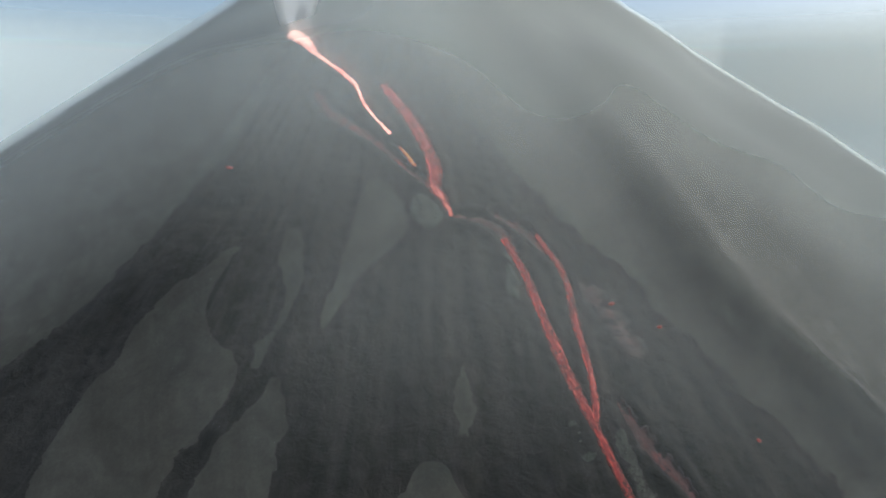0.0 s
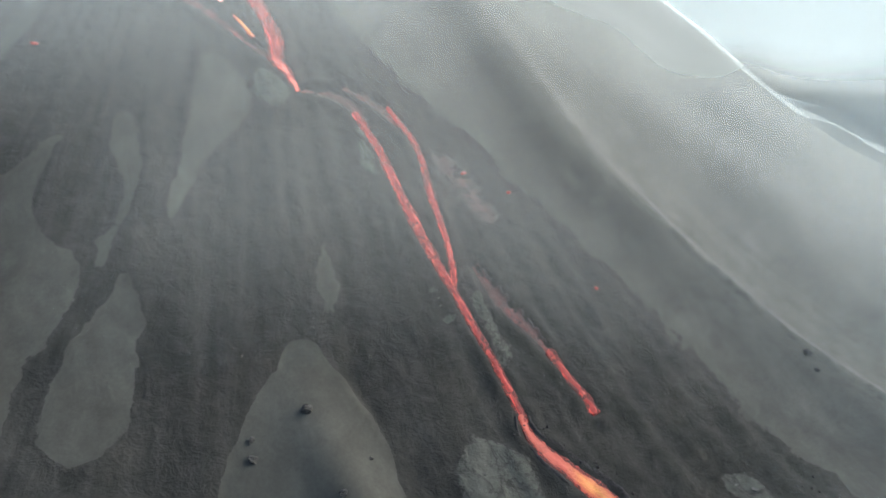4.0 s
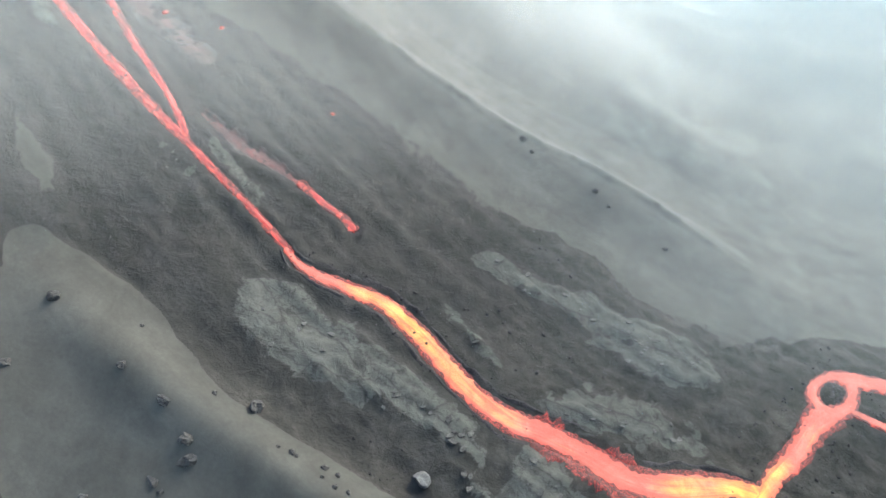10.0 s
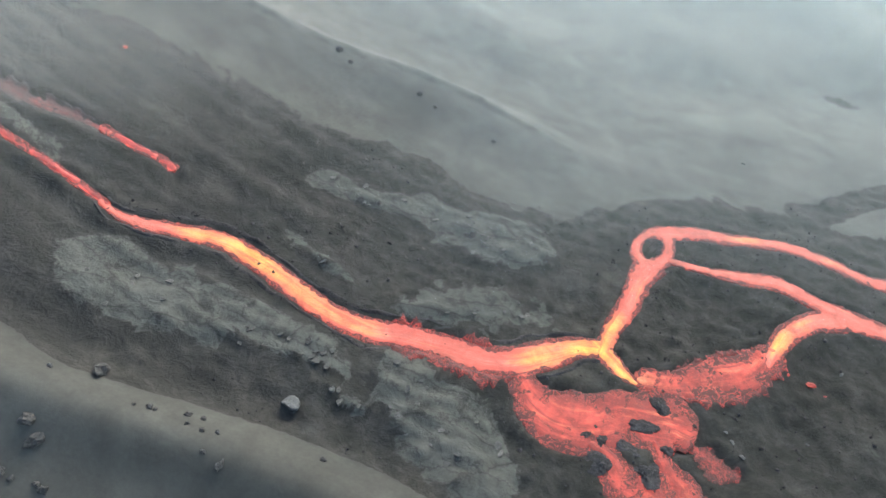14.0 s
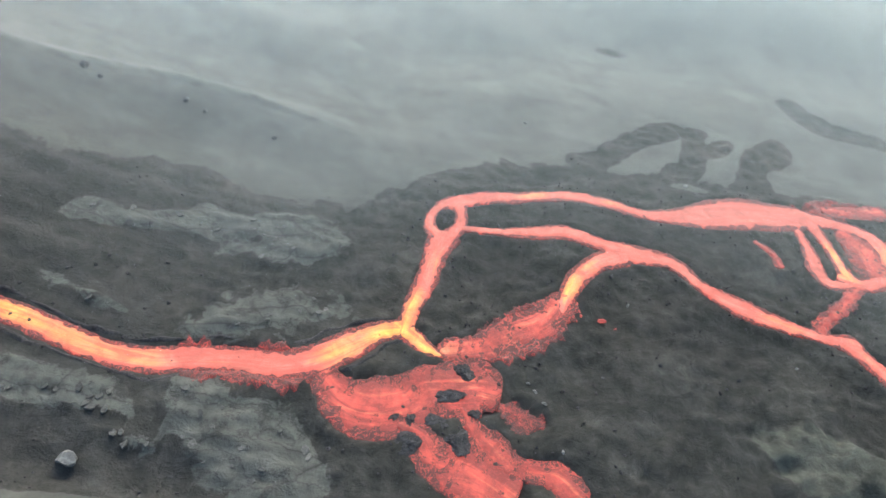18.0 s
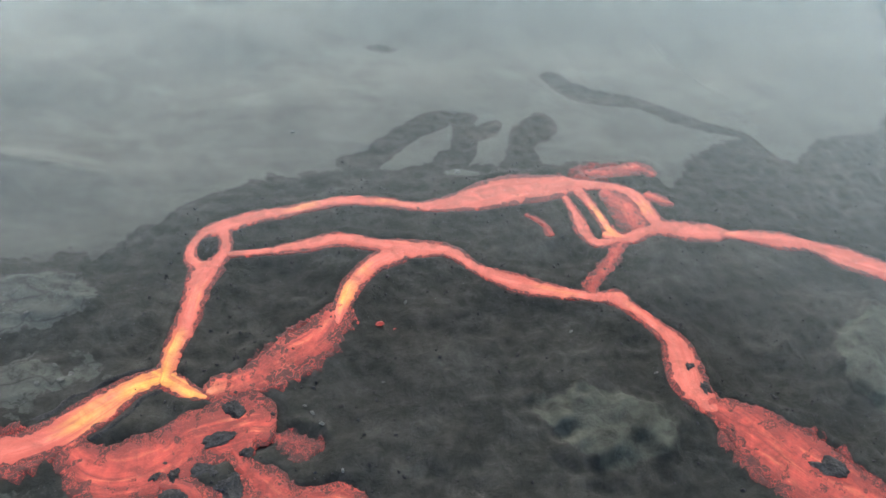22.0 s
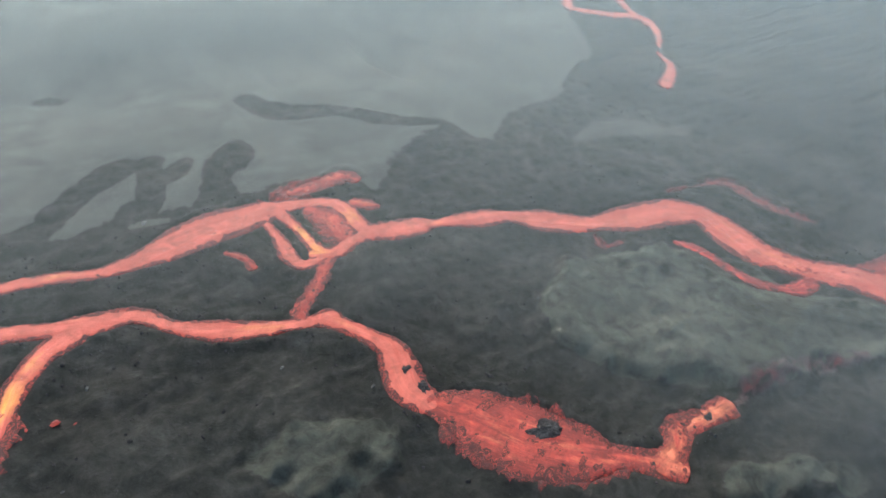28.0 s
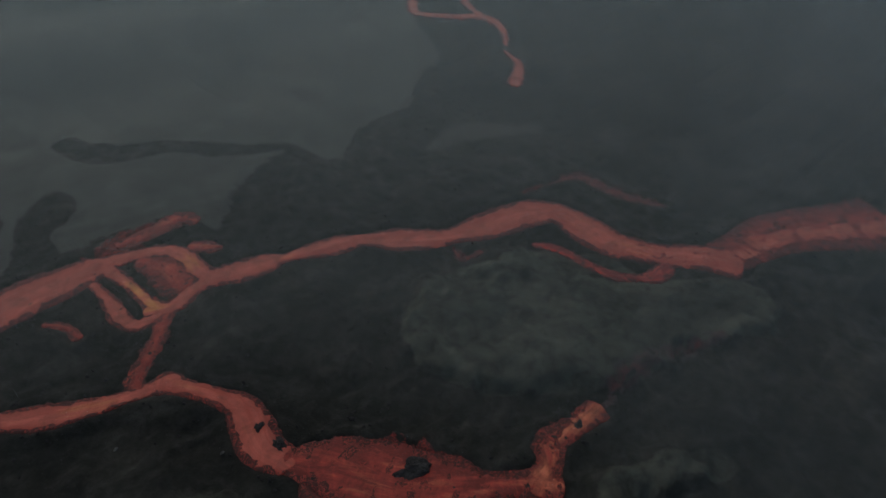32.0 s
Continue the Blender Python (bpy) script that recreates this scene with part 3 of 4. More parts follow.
sheet("slab", "channel_slab", [(-92.6, 47.0, 0.6), (-88.4, 47.6, 5.8), (-82.5, 48.5, 5.2), (-76.9, 50.0, 5.1), (-71.1, 50.5, 4.1), (-64.7, 50.7, 3.8), (-57.5, 51.3, 2.9), (-51.6, 50.5, 1.2)], 0.9)
sheet("slab", "south_slab", [(-45.0, 55.2, 2.4), (-43.0, 53.0, 4.2), (-38.3, 50.0, 5.7), (-33.4, 46.9, 6.3), (-29.8, 44.3, 6.1)], 0.75)
sheet("slab", "small_slab", [(-53.9, 45.9, 0.9), (-51.4, 46.1, 1.3), (-48.6, 46.1, 0.8), (-46.9, 45.5, 0.9)], 1.2)
sheet("aged", "east_hummock", [(104.9, 61, 4), (109.1, 55.3, 12.4), (116.8, 52, 16.8), (129, 44.1, 17.2), (138.1, 36.6, 10.1), (153.2, 25, 7.9)], 0.7)
sheet("aged", "mid_hummock", [(44.8, 56.4, 3.8), (49.9, 53.1, 6.5), (57, 51.3, 4.4)], 0.4)
sheet("slab", "mid_slab", [(-46.1, 65.7, 0.9), (-40.1, 68.7, 2.8), (-34.1, 71.9, 3.6), (-26.8, 74.2, 4.8)], 0.45)
sheet("slab", "bank_slab", [(-67.9, 69.2, 0.8), (-64.0, 68.1, 1.1), (-60.7, 66.9, 1.0), (-57.2, 66.2, 1.0)], 0.9)
sheet("slab", "streak_a", [(-115.5, 62.2, 0.7), (-111, 61.8, 0.8), (-105.3, 60.6, 0.6)])
sheet("slab", "streak_b", [(-120.6, 55.3, 0.5), (-117.1, 55.5, 0.6), (-114.2, 55.3, 0.4)])
sheet("slab", "streak_c", [(-154.8, 58, 0.5), (-150.2, 56.9, 0.7), (-145.1, 55.8, 0.4)])
sheet("slab", "lip_slab", [(-173.9, 43.1, 2.8), (-170.1, 45.3, 2.8)])
flow("cooling", "lip_link", [(-169.5, 50.6, 0.9), (-166.6, 56.1, 1.5), (-162.7, 59.3, 1.7), (-156.8, 60.6, 0.9)])
flow("cooling", "ridge_link", [(-167.2, 60, 1), (-160.2, 65.3, 1.4), (-153.4, 68, 1.2)])
sheet("clinker", "tongue_a", [(19.7, 126.1, 3.0), (24.7, 127.8, 3.6), (31.5, 134.9, 3.3), (38.9, 140.5, 4.3), (44.4, 143.7, 3.7), (47.7, 143.5, 3.2)], 1.5)
sheet("clinker", "tongue_b", [(59.0, 122.0, 4.8), (60.6, 128.2, 4.0), (63.0, 133.2, 4.0), (66.8, 136.3, 4.9), (69.3, 141.2, 2.5)], 1.5)
sheet("clinker", "tongue_c", [(79.8, 164.7, 3.1), (81.6, 157.4, 3.5), (86.8, 152.7, 5.6), (93.7, 149.3, 4.2), (99.8, 144.3, 3.0), (105.5, 138.7, 3.4), (111.5, 134.1, 2.4), (119.1, 129.6, 2.2)], 1.5)
sheet("clinker", "tongue_d", [(-173.4, 3.3, 4.3), (-165.8, 2.7, 7.8), (-160.7, 2.3, 7.6), (-157.5, 1.7, 2.6), (-151.3, 1.1, 1.8), (-147.0, 0.5, 1.1)], 1.6)
sheet("ash", "east_patch", [(148.3, 106.8, 2.1), (160.4, 105.7, 3.7), (175.2, 96, 3)], 0.7)
sheet("aged", "low_hummock", [(46.3, 57, 2.7), (52.5, 54.8, 5.4), (56, 50.9, 2.8)], 0.4)
sheet("aged", "corner_hummock", [(101.3, 18, 3.3), (110.1, 15.5, 2.6), (117, 10.4, 2.6)], 0.6)
sheet("clinker", "tongue_a2", [(49.7, 142.8, 3.1), (48.5, 136.5, 3.3), (46.0, 129.1, 3.2), (42.4, 124.8, 4.4)], 1.5)
sheet("clinker", "tongue_a3", [(50.7, 135.5, 3.0), (54.3, 137.5, 2.8), (56.8, 139.6, 1.5)], 1.5)
sheet("clinker", "dim_dash", [(32.3, 191.5, 0.7), (36.2, 190.1, 1.7), (39.2, 188.5, 1.1)], 1.5)
sheet("ash", "inner_ash", [(40.9, 121.0, 0.8), (44.6, 120.7, 1.1), (47.6, 120.2, 0.4)], 2)
sheet("slab", "pale_slab_low", [(-48.3, 83.1, 0.4), (-44.0, 85.0, 1.2), (-38.8, 85.2, 2.5), (-34.7, 86.4, 3.3)], 1.1)
flow("ember", "east_embers", [(114.5, 28.6, 1.6), (120, 30, 2.6), (127, 29, 3.0), (134, 27, 2.4), (142, 24, 2.0)])
# pale strip on the ridge crest: its sky-lit edge painted as ground colour
sheet("slab", "crest_lit", [(-128, 108.5, 0.5), (-102, 115, 0.9), (-88, 118, 1.0), (-73, 123.5, 1.1), (-58, 126, 1.0), (-43, 125, 0.8), (-30, 122.5, 0.4)], 1.2)


def inside(x, y, line):
    """Distance to the edge of a band: below 0 within it."""
    found = np.full(x.shape, 1e3)
    reach = line[:, 2].max() + 8
    near = np.flatnonzero((x > line[:, 0].min() - reach) & (x < line[:, 0].max() + reach)
                          & (y > line[:, 1].min() - reach) & (y < line[:, 1].max() + reach))
    for some in np.array_split(near, max(1, len(near) * len(line) // 2000000)):
        d = np.hypot(x[some, None] - line[None, :, 0], y[some, None] - line[None, :, 1]) - line[None, :, 2]
        found[some] = d.min(1)
    return found


def covers_at(x, y):
    """Distances to the edge of the ash, the grey crust and the older mounds, below 0 inside, kept within 9 m."""
    ash = 0.6 * (np.interp(x, ASH_X, ASH_Y) - y)
    slab, aged = np.full(x.shape, 9.0), np.full(x.shape, 9.0)
    for kind, line, firm in COVER.values():
        d = inside(x, y, line) * firm
        if kind == "ash":
            ash = np.minimum(ash, d)
        elif kind == "slab":
            slab = np.minimum(slab, d)
        elif kind == "aged":
            aged = np.minimum(aged, d)
        else:
            ash = np.maximum(ash, -d)
    return np.clip(ash, -9, 9), np.clip(slab, -9, 9), np.clip(aged, -9, 9)


def ground_at(x, y, all_of_it=False):
    """Height of the ground: relief, smoothed under ash and sunk along the lava, with banks beside it."""
    x, y = np.asarray(x, float).ravel(), np.asarray(y, float).ravel()
    ash, slab, aged = covers_at(x, y)
    rough = 0.12 + 0.88 * step01((ash + 1) / 3)
    edge = np.full(x.shape, 1e3)
    for kind, line in LAVA.values():
        if kind not in ("margin", "ember"):
            edge = np.minimum(edge, inside(x, y, line))
    rough = rough * (0.06 + 0.94 * step01((edge + 0.3) / 4.5))
    bank = 0.6 * np.exp(-((edge - 1.3) / 0.9) ** 2) * (0.6 + 0.8 * grain2(x / 1.7, y / 1.7))
    crust = 0.5 * step01((1 - slab) / 2) * (1 + grain2(x / 6, y / 1.3) + 0.4 * grain2(x / 1.8, y / 1.8)) * step01((edge - 0.5) / 2)
    ragged = aged + 1.6 * grain2(x / 4.5, y / 4.5) + 0.9 * grain2(x / 1.9 + 3, y / 1.9)
    mound = (1.7 * step01((0.4 - ragged) / 1.8) + 0.45 * step01((-1 - aged) / 6) * grain2(x / 7 + 2, y / 5)) * step01((edge - 1) / 4)
    z = broad(x, y) + swell(x, y) + relief(x, y) * rough + bank + crust + mound - 0.55 * step01((0.05 - edge) / 0.5)
    return (z, ash, slab, aged) if all_of_it else z


# ---- ground: one sheet to the horizon ----
def lines(low, high, step, far):
    """Grid lines: even between low and high, then ever wider out to far."""
    mid = list(np.arange(low, high + step, step))
    out, gap = [high], step
    while out[-1] < far:
        gap *= 1.09
        out.append(out[-1] + gap)
    back, gap = [low], step
    while back[-1] > -far:
        gap *= 1.09
        back.append(back[-1] - gap)
    return np.array(sorted({round(float(v), 3) for v in back[1:] + mid + out[1:]}))


def grid_faces(rows, cols):
    i = np.arange(rows - 1)[:, None] * cols + np.arange(cols - 1)[None, :]
    return np.stack([i, i + 1, i + cols + 1, i + cols], -1).reshape(-1, 4)


def mesh_from(name, verts, faces, material, smooth=True, tags=None):
    me = bpy.data.meshes.new(name)
    me.vertices.add(len(verts))
    me.vertices.foreach_set("co", np.asarray(verts, np.float32).ravel())
    faces = np.asarray(faces, np.int32)
    me.loops.add(faces.size)
    me.loops.foreach_set("vertex_index", faces.ravel())
    me.polygons.add(len(faces))
    me.polygons.foreach_set("loop_start", np.arange(len(faces), dtype=np.int32) * faces.shape[1])
    me.polygons.foreach_set("use_smooth", np.full(len(faces), smooth))
    for key, (form, values) in (tags or {}).items():
        layer = me.attributes.new(key, form, "POINT")
        layer.data.foreach_set("vector" if form == "FLOAT_VECTOR" else "value", np.asarray(values, np.float32).ravel())
    me.materials.append(material)
    me.update(calc_edges=True)
    me.validate()
    return me


xs, ys = lines(-268, 172, 0.7, 4300), lines(10, 160, 0.7, 4300)
gx, gy = (g.ravel() for g in np.meshgrid(xs, ys))
gz, g_ash, g_slab, g_aged = ground_at(gx, gy, True)
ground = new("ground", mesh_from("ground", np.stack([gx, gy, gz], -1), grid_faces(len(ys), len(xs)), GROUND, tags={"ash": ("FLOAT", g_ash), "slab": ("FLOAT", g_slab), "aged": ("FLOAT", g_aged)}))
tagged(ground, "dark rough clinker and pale ash on a volcano's flank", "ground", kind="structure")


# ---- lava ----
HOT_SPOTS = [(-80, 61, 5, 0.5), (-72, 62, 9, 0.75), (-61, 59, 8, 0.6), (-52, 59, 6, 0.35), (-24, 66, 6, 0.5), (-16, 71.5, 6, 0.95), (-10, 69, 4, 0.8), (-14, 77, 4, 0.65),
             (-11, 89, 5, 0.35), (8, 111, 6, 0.4), (26, 111, 6, 0.35), (15, 86, 5, 0.7), (18, 91, 4, 0.4), (69, 103, 4, 0.6), (70, 97, 3, 0.6), (81, 103, 4, 0.4), (96, 93, 4, 0.3),
             (53, 82, 7, 0.35)]
HOT_SPOTS += [(-260, 27, 14, 0.7), (-240, 33, 10, 0.6), (-222, 39, 8, 0.6), (-206, 41, 9, 0.6), (-190, 45, 5, 0.8), (-176, 49, 4, 0.7), (-170, 50, 4, 0.9), (109, 29, 6, 0.75), (102, 30.5, 4, 0.6), (97, 27, 5, 0.6)]


def band(line, across, ragged, seed, extra=0.0):
    """Strip along a centre line with rounded ends: plan places, cross positions, and flow coordinates."""
    way = np.gradient(line[:, :2], axis=0)
    way /= np.maximum(np.hypot(way[:, 0], way[:, 1]), 1e-6)[:, None]
    turns = np.linspace(0, 1, 7)[:-1]
    first, last = line[0], line[-1]
    caps = []
    for end, aim in ((first, -way[0]), (last, way[-1])):
        caps.append([(*(end[:2] + aim * min(end[2], 2.5) * 0.8 * math.cos(t * math.pi / 2)), end[2] * max(math.sin(t * math.pi / 2), 0.12)) for t in turns])
    line = np.vstack([caps[0], line, caps[1][::-1]])
    p = line[:, :2]
    way = np.gradient(p, axis=0)
    way /= np.maximum(np.hypot(way[:, 0], way[:, 1]), 1e-6)[:, None]
    left = np.stack([-way[:, 1], way[:, 0]], -1)
    s = np.r_[0, np.cumsum(np.hypot(*np.diff(p, axis=0).T))]
    wide = {}
    for k, sign in enumerate((-1, 1)):
        n = 0.8 * grain2(s / 5 + seed * 3.7 + 50 * k, 0 * s + seed) + 0.75 * grain2(s / 1.7 + seed, 0 * s + 9 + k) + 0.85 * grain2(s / 0.7 + seed, 0 * s + 31 + k)
        wide[sign] = np.maximum(line[:, 2] + (extra + ragged * n) * np.minimum(1, line[:, 2] / 1.5 + 0.25), 0.12)
    u = np.sin(np.linspace(-1, 1, across) * math.pi / 2)
    side = np.where(u[None, :] < 0, u[None, :] * wide[-1][:, None], u[None, :] * wide[1][:, None])
    x = p[:, None, 0] + left[:, None, 0] * side
    y = p[:, None, 1] + left[:, None, 1] * side
    flat = np.stack([np.repeat(s[:, None], across, 1) + 37 * seed, side, np.repeat(u[None, :], len(s), 0)], -1)
    return x, y, u[None, :], flat


def heat_at(x, y):
    out = 0.12 - 0.95 * step01((-128 - x) / 34) * (x > -166)
    for hx, hy, r, top in HOT_SPOTS:
        out = np.maximum(out, top * np.exp(-((x - hx) ** 2 + (y - hy) ** 2) / r ** 2))
    return out


KINDS = {"vent": (VENT, "white-hot lava pouring from the vent", 0.5, 0.05), "molten": (MOLTEN, "glowing orange molten lava running in a channel", 0.34, 0.05), "crusted": (CRUSTED, "slow salmon-red lava with a broken ropy crust", 0.6, -0.02),
         "dull": (DULL, "dark red half-cooled lava with ropy folds", 0.5, -0.06),
         "red": (RED, "thin red lava stream running down the dark flank", 0.22, 0.02), "cooling": (COOLING, "dull red cooling lava between dark clinker", 0.5, -0.06),
         "ember": (EMBER, "nearly black lava crust with a faint red glow", 0.7, 0.0), "margin": (RIM, "black rubble with glowing cracks beside the channel", 0.9, 0.0)}
seed, STREAMS = 0, {}
for name, (kind, line) in LAVA.items():
    seed += 1
    material, label, ragged, level = KINDS[kind]
    x, y, u, flat = band(line, 41 if kind == "margin" else 13, ragged, seed)
    z = broad(x, y) + swell(x, y) + level + 0.003 * seed + 0.14 * (1 - u ** 2) - 0.4 * np.abs(u) ** 12
    if kind in ("margin", "ember", "dull", "cooling"):
        z = ground_at(x, y).reshape(x.shape) + {"ember": 0.04, "cooling": 0.1}.get(kind, 0.2) + 0.12 * grain2(x / 1.2, y / 1.2) + 0.1 * grain2(x / 0.5, y / 0.5) - 0.42 * np.abs(u) ** 8
    elif kind not in ("molten", "vent"):
        z = z + 0.13 * grain2(x / 0.7, y / 0.7) + 0.1 * grain2(x / 1.9, y / 1.9)
    stream = new("lava_stream", mesh_from("lava_stream", np.stack([x, y, z], -1).reshape(-1, 3), grid_faces(*x.shape), material,
                                          tags={"flow": ("FLOAT_VECTOR", flat), "warmth": ("FLOAT", heat_at(x, y))}))
    tagged(stream, label, "lava stream", group="lava streams")
    STREAMS[name] = stream
    if kind in ("molten", "crusted", "red"):
        # on the red streams the wider rim also paints their soft halo of glow
        x, y, u, flat = band(line, 21, 0.45 if kind == "crusted" else 0.22, seed + 60, {"molten": 0.35, "crusted": 0.6, "red": 0.5}[kind])
        z = broad(x, y) + swell(x, y) + level - 0.04 + 0.003 * seed + 0.1 * (1 - u ** 2) + (0.08 + 0.16 * grain2(x / 0.9, y / 0.9) + 0.14 * grain2(x / 0.4, y / 0.4)) * np.abs(u) ** 3 - 0.25 * np.abs(u) ** 14
        rim = new("rim", mesh_from("rim", np.stack([x, y, z], -1).reshape(-1, 3), grid_faces(*x.shape), RIM,
                                   tags={"flow": ("FLOAT_VECTOR", flat), "warmth": ("FLOAT", 0.3 + np.minimum(1.3 * heat_at(x, y), 0))}))
        rim.parent = stream
        tagged(rim, "ragged dark red bank with glowing cracks")


# banks of clinker along the channels, and dark rafts of skin that drift on them
def levee_of(line, sign, seed, own):
    way = np.gradient(line[:, :2], axis=0)
    way /= np.maximum(np.hypot(way[:, 0], way[:, 1]), 1e-6)[:, None]
    left = np.stack([-way[:, 1], way[:, 0]], -1) * sign
    v = np.linspace(0, 1, 6)
    s = np.arange(len(line)) * 0.4
    far = line[:, 2] + 0.45 + 0.3 * grain2(s / 2.5 + seed, 0 * s)
    out = far[:, None] + (0.9 + 0.45 * grain2(s / 4 + seed, 0 * s + 5))[:, None] * v[None, :]
    x = line[:, None, 0] + left[:, None, 0] * out
    y = line[:, None, 1] + left[:, None, 1] * out
    lift = (0.35 + 0.25 * grain2(s / 3 + seed, 0 * s + 2))[:, None] * np.sin(v * math.pi)[None, :]
    z = ground_at(x, y).reshape(x.shape) - 0.12 + lift * (0.7 + 0.6 * np.abs(grain2(x / 0.8, y / 0.8)))
    faces = grid_faces(*x.shape) if sign < 0 else grid_faces(*x.shape)[:, ::-1]
    cx, cy = x.ravel()[faces].mean(1), y.ravel()[faces].mean(1)
    clear = np.full(len(faces), 1e3)
    for name, (kind, other) in LAVA.items():
        clear = np.minimum(clear, inside(cx, cy, other))
    faces = faces[clear > 0.3]
    mark = np.arange(x.size)
    for _ in range(4000):  # join faces that share a corner into runs
        least = mark[faces].min(1)
        before = mark.copy()
        np.minimum.at(mark, faces.ravel(), np.repeat(least, 4))
        if (before == mark).all():
            break
    runs = mark[faces[:, 0]]
    out = []
    for one in np.unique(runs):
        if (runs == one).sum() > 40:
            used, some = np.unique(faces[runs == one], return_inverse=True)
            out.append((np.stack([x, y, z], -1).reshape(-1, 3)[used], some.reshape(-1, 4)))
    return out


def raft_mesh(k):
    rnd = random.Random(k)
    bm = bmesh.new()
    n = 7
    low = [bm.verts.new((math.cos(a) * f, math.sin(a) * f, -0.1)) for a, f in ((2 * math.pi * i / n, rnd.uniform(0.6, 1.1)) for i in range(n))]
    top = [bm.verts.new((v.co.x * 0.8, v.co.y * 0.8, 0.1 + rnd.uniform(0, 0.08))) for v in low]
    bm.faces.new(top)
    for i in range(n):
        bm.faces.new((low[i], low[(i + 1) % n], top[(i + 1) % n], top[i]))
    me = bpy.data.meshes.new("raft")
    bm.to_mesh(me)
    bm.free()
    me.materials.append(CLINKER)
    return me


RAFTS = [raft_mesh(k) for k in range(4)]
throw = random.Random(3)
for k, (name, stream) in enumerate(STREAMS.items()):
    kind, line = LAVA[name]
    if kind not in ("molten", "crusted"):
        continue
    for sign in (-1, 1) if name == "main_channel" else ():
        for verts, faces in levee_of(line, sign, 5 * k + sign, name):
            bank = new("levee", mesh_from("levee", verts, faces, CLINKER))
            bank.parent = stream
    for _ in range(int(len(line) * (0.03 if kind == "molten" else 0.1))):
        row = line[throw.randrange(len(line))]
        a, d = throw.uniform(0, 2 * math.pi), row[2] * throw.uniform(0.2, 0.8)
        x, y, r = row[0] + d * math.cos(a), row[1] + d * math.sin(a), throw.uniform(0.12, 0.4)
        raft = new("raft", RAFTS[throw.randrange(4)])
        raft.parent = stream
        raft.matrix_basis = pose(x, y, float((broad(x, y) + swell(np.array([x]), np.array([y])))[0]) + 0.2, 0, 0, throw.uniform(0, 360)) @ Matrix.Diagonal((r * throw.uniform(1, 1.8), r, r, 1))

# ---- distance haze put into sheets: rings round the viewpoint, and layers over the cone ----
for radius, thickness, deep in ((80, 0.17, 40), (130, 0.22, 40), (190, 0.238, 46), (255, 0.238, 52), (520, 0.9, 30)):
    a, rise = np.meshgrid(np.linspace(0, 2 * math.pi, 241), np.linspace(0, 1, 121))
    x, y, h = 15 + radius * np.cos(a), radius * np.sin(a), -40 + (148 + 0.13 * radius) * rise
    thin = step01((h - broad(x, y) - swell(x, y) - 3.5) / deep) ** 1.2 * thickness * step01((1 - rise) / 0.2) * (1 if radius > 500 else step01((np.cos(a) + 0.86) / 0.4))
    some = grid_faces(*x.shape)
    some = some[thin.ravel()[some].max(1) > 0]
    # the 520 m ring is nearly opaque and tinted brighter, a backdrop hiding the horizon
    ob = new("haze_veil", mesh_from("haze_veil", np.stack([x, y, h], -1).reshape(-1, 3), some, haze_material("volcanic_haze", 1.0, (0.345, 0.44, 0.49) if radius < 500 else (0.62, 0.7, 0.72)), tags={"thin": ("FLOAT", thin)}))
    tagged(ob, "grey sheet ringing the lava field that stands in for distance haze", "haze", kind="stuff")


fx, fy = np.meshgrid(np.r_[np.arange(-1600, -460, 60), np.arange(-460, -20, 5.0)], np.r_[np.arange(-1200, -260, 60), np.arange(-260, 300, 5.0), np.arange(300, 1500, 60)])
# opacity grows with distance from the camera's start: aerial haze laid on the cone
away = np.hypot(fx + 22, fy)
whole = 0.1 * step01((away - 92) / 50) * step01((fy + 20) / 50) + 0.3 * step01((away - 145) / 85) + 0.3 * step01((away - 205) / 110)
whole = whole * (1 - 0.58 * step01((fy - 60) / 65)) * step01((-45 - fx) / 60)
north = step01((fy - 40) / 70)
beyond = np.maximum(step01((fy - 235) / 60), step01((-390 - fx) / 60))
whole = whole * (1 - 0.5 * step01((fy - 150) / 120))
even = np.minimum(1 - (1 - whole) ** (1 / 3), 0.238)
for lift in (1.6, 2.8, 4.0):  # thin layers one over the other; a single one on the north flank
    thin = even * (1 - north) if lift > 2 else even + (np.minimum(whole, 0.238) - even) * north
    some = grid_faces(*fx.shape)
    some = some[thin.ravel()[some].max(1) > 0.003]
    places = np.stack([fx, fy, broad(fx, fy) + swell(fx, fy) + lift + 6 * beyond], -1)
    # the whitish tint adds haze brightness beyond the light it receives
    cone_sheet = new("haze_veil", mesh_from("haze_veil", places.reshape(-1, 3), some, haze_material("cone_haze", 1.0, (0.74, 0.83, 0.84)), tags={"thin": ("FLOAT", thin)}))
    tagged(cone_sheet, "pale sheet over the cone that stands in for distance haze", "haze", kind="stuff")


# ---- rocks ----
def lump(name, seed, squash=0.75, rough=0.28, level=3):
    """An irregular block: a pushed-in ball with flats and worn corners."""
    bm = bmesh.new()
    bmesh.ops.create_icosphere(bm, subdivisions=level, radius=1.0)
    rnd = random.Random(seed)
    cuts = [(Vector((rnd.uniform(-1, 1), rnd.uniform(-1, 1), rnd.uniform(-0.6, 1))).normalized(), rnd.uniform(0.55, 0.85)) for _ in range(9)]
    for v in bm.verts:
        for way, far in cuts:
            over = v.co.dot(way) - far
            if over > 0:
                v.co -= way * over * 0.9
        v.co += v.co.normalized() * rough * noise.fractal(v.co * 1.6 + Vector((seed * 7.1, 0, 0)), 0.8, 2.1, 4)
        v.co.z *= squash
    me = bpy.data.meshes.new(name)
    bm.to_mesh(me)
    bm.free()
    return me


def height(x, y):
    return float(ground_at([x], [y])[0])


ROCKS = [lump("boulder", k, 0.6 + 0.08 * k) for k in range(5)]
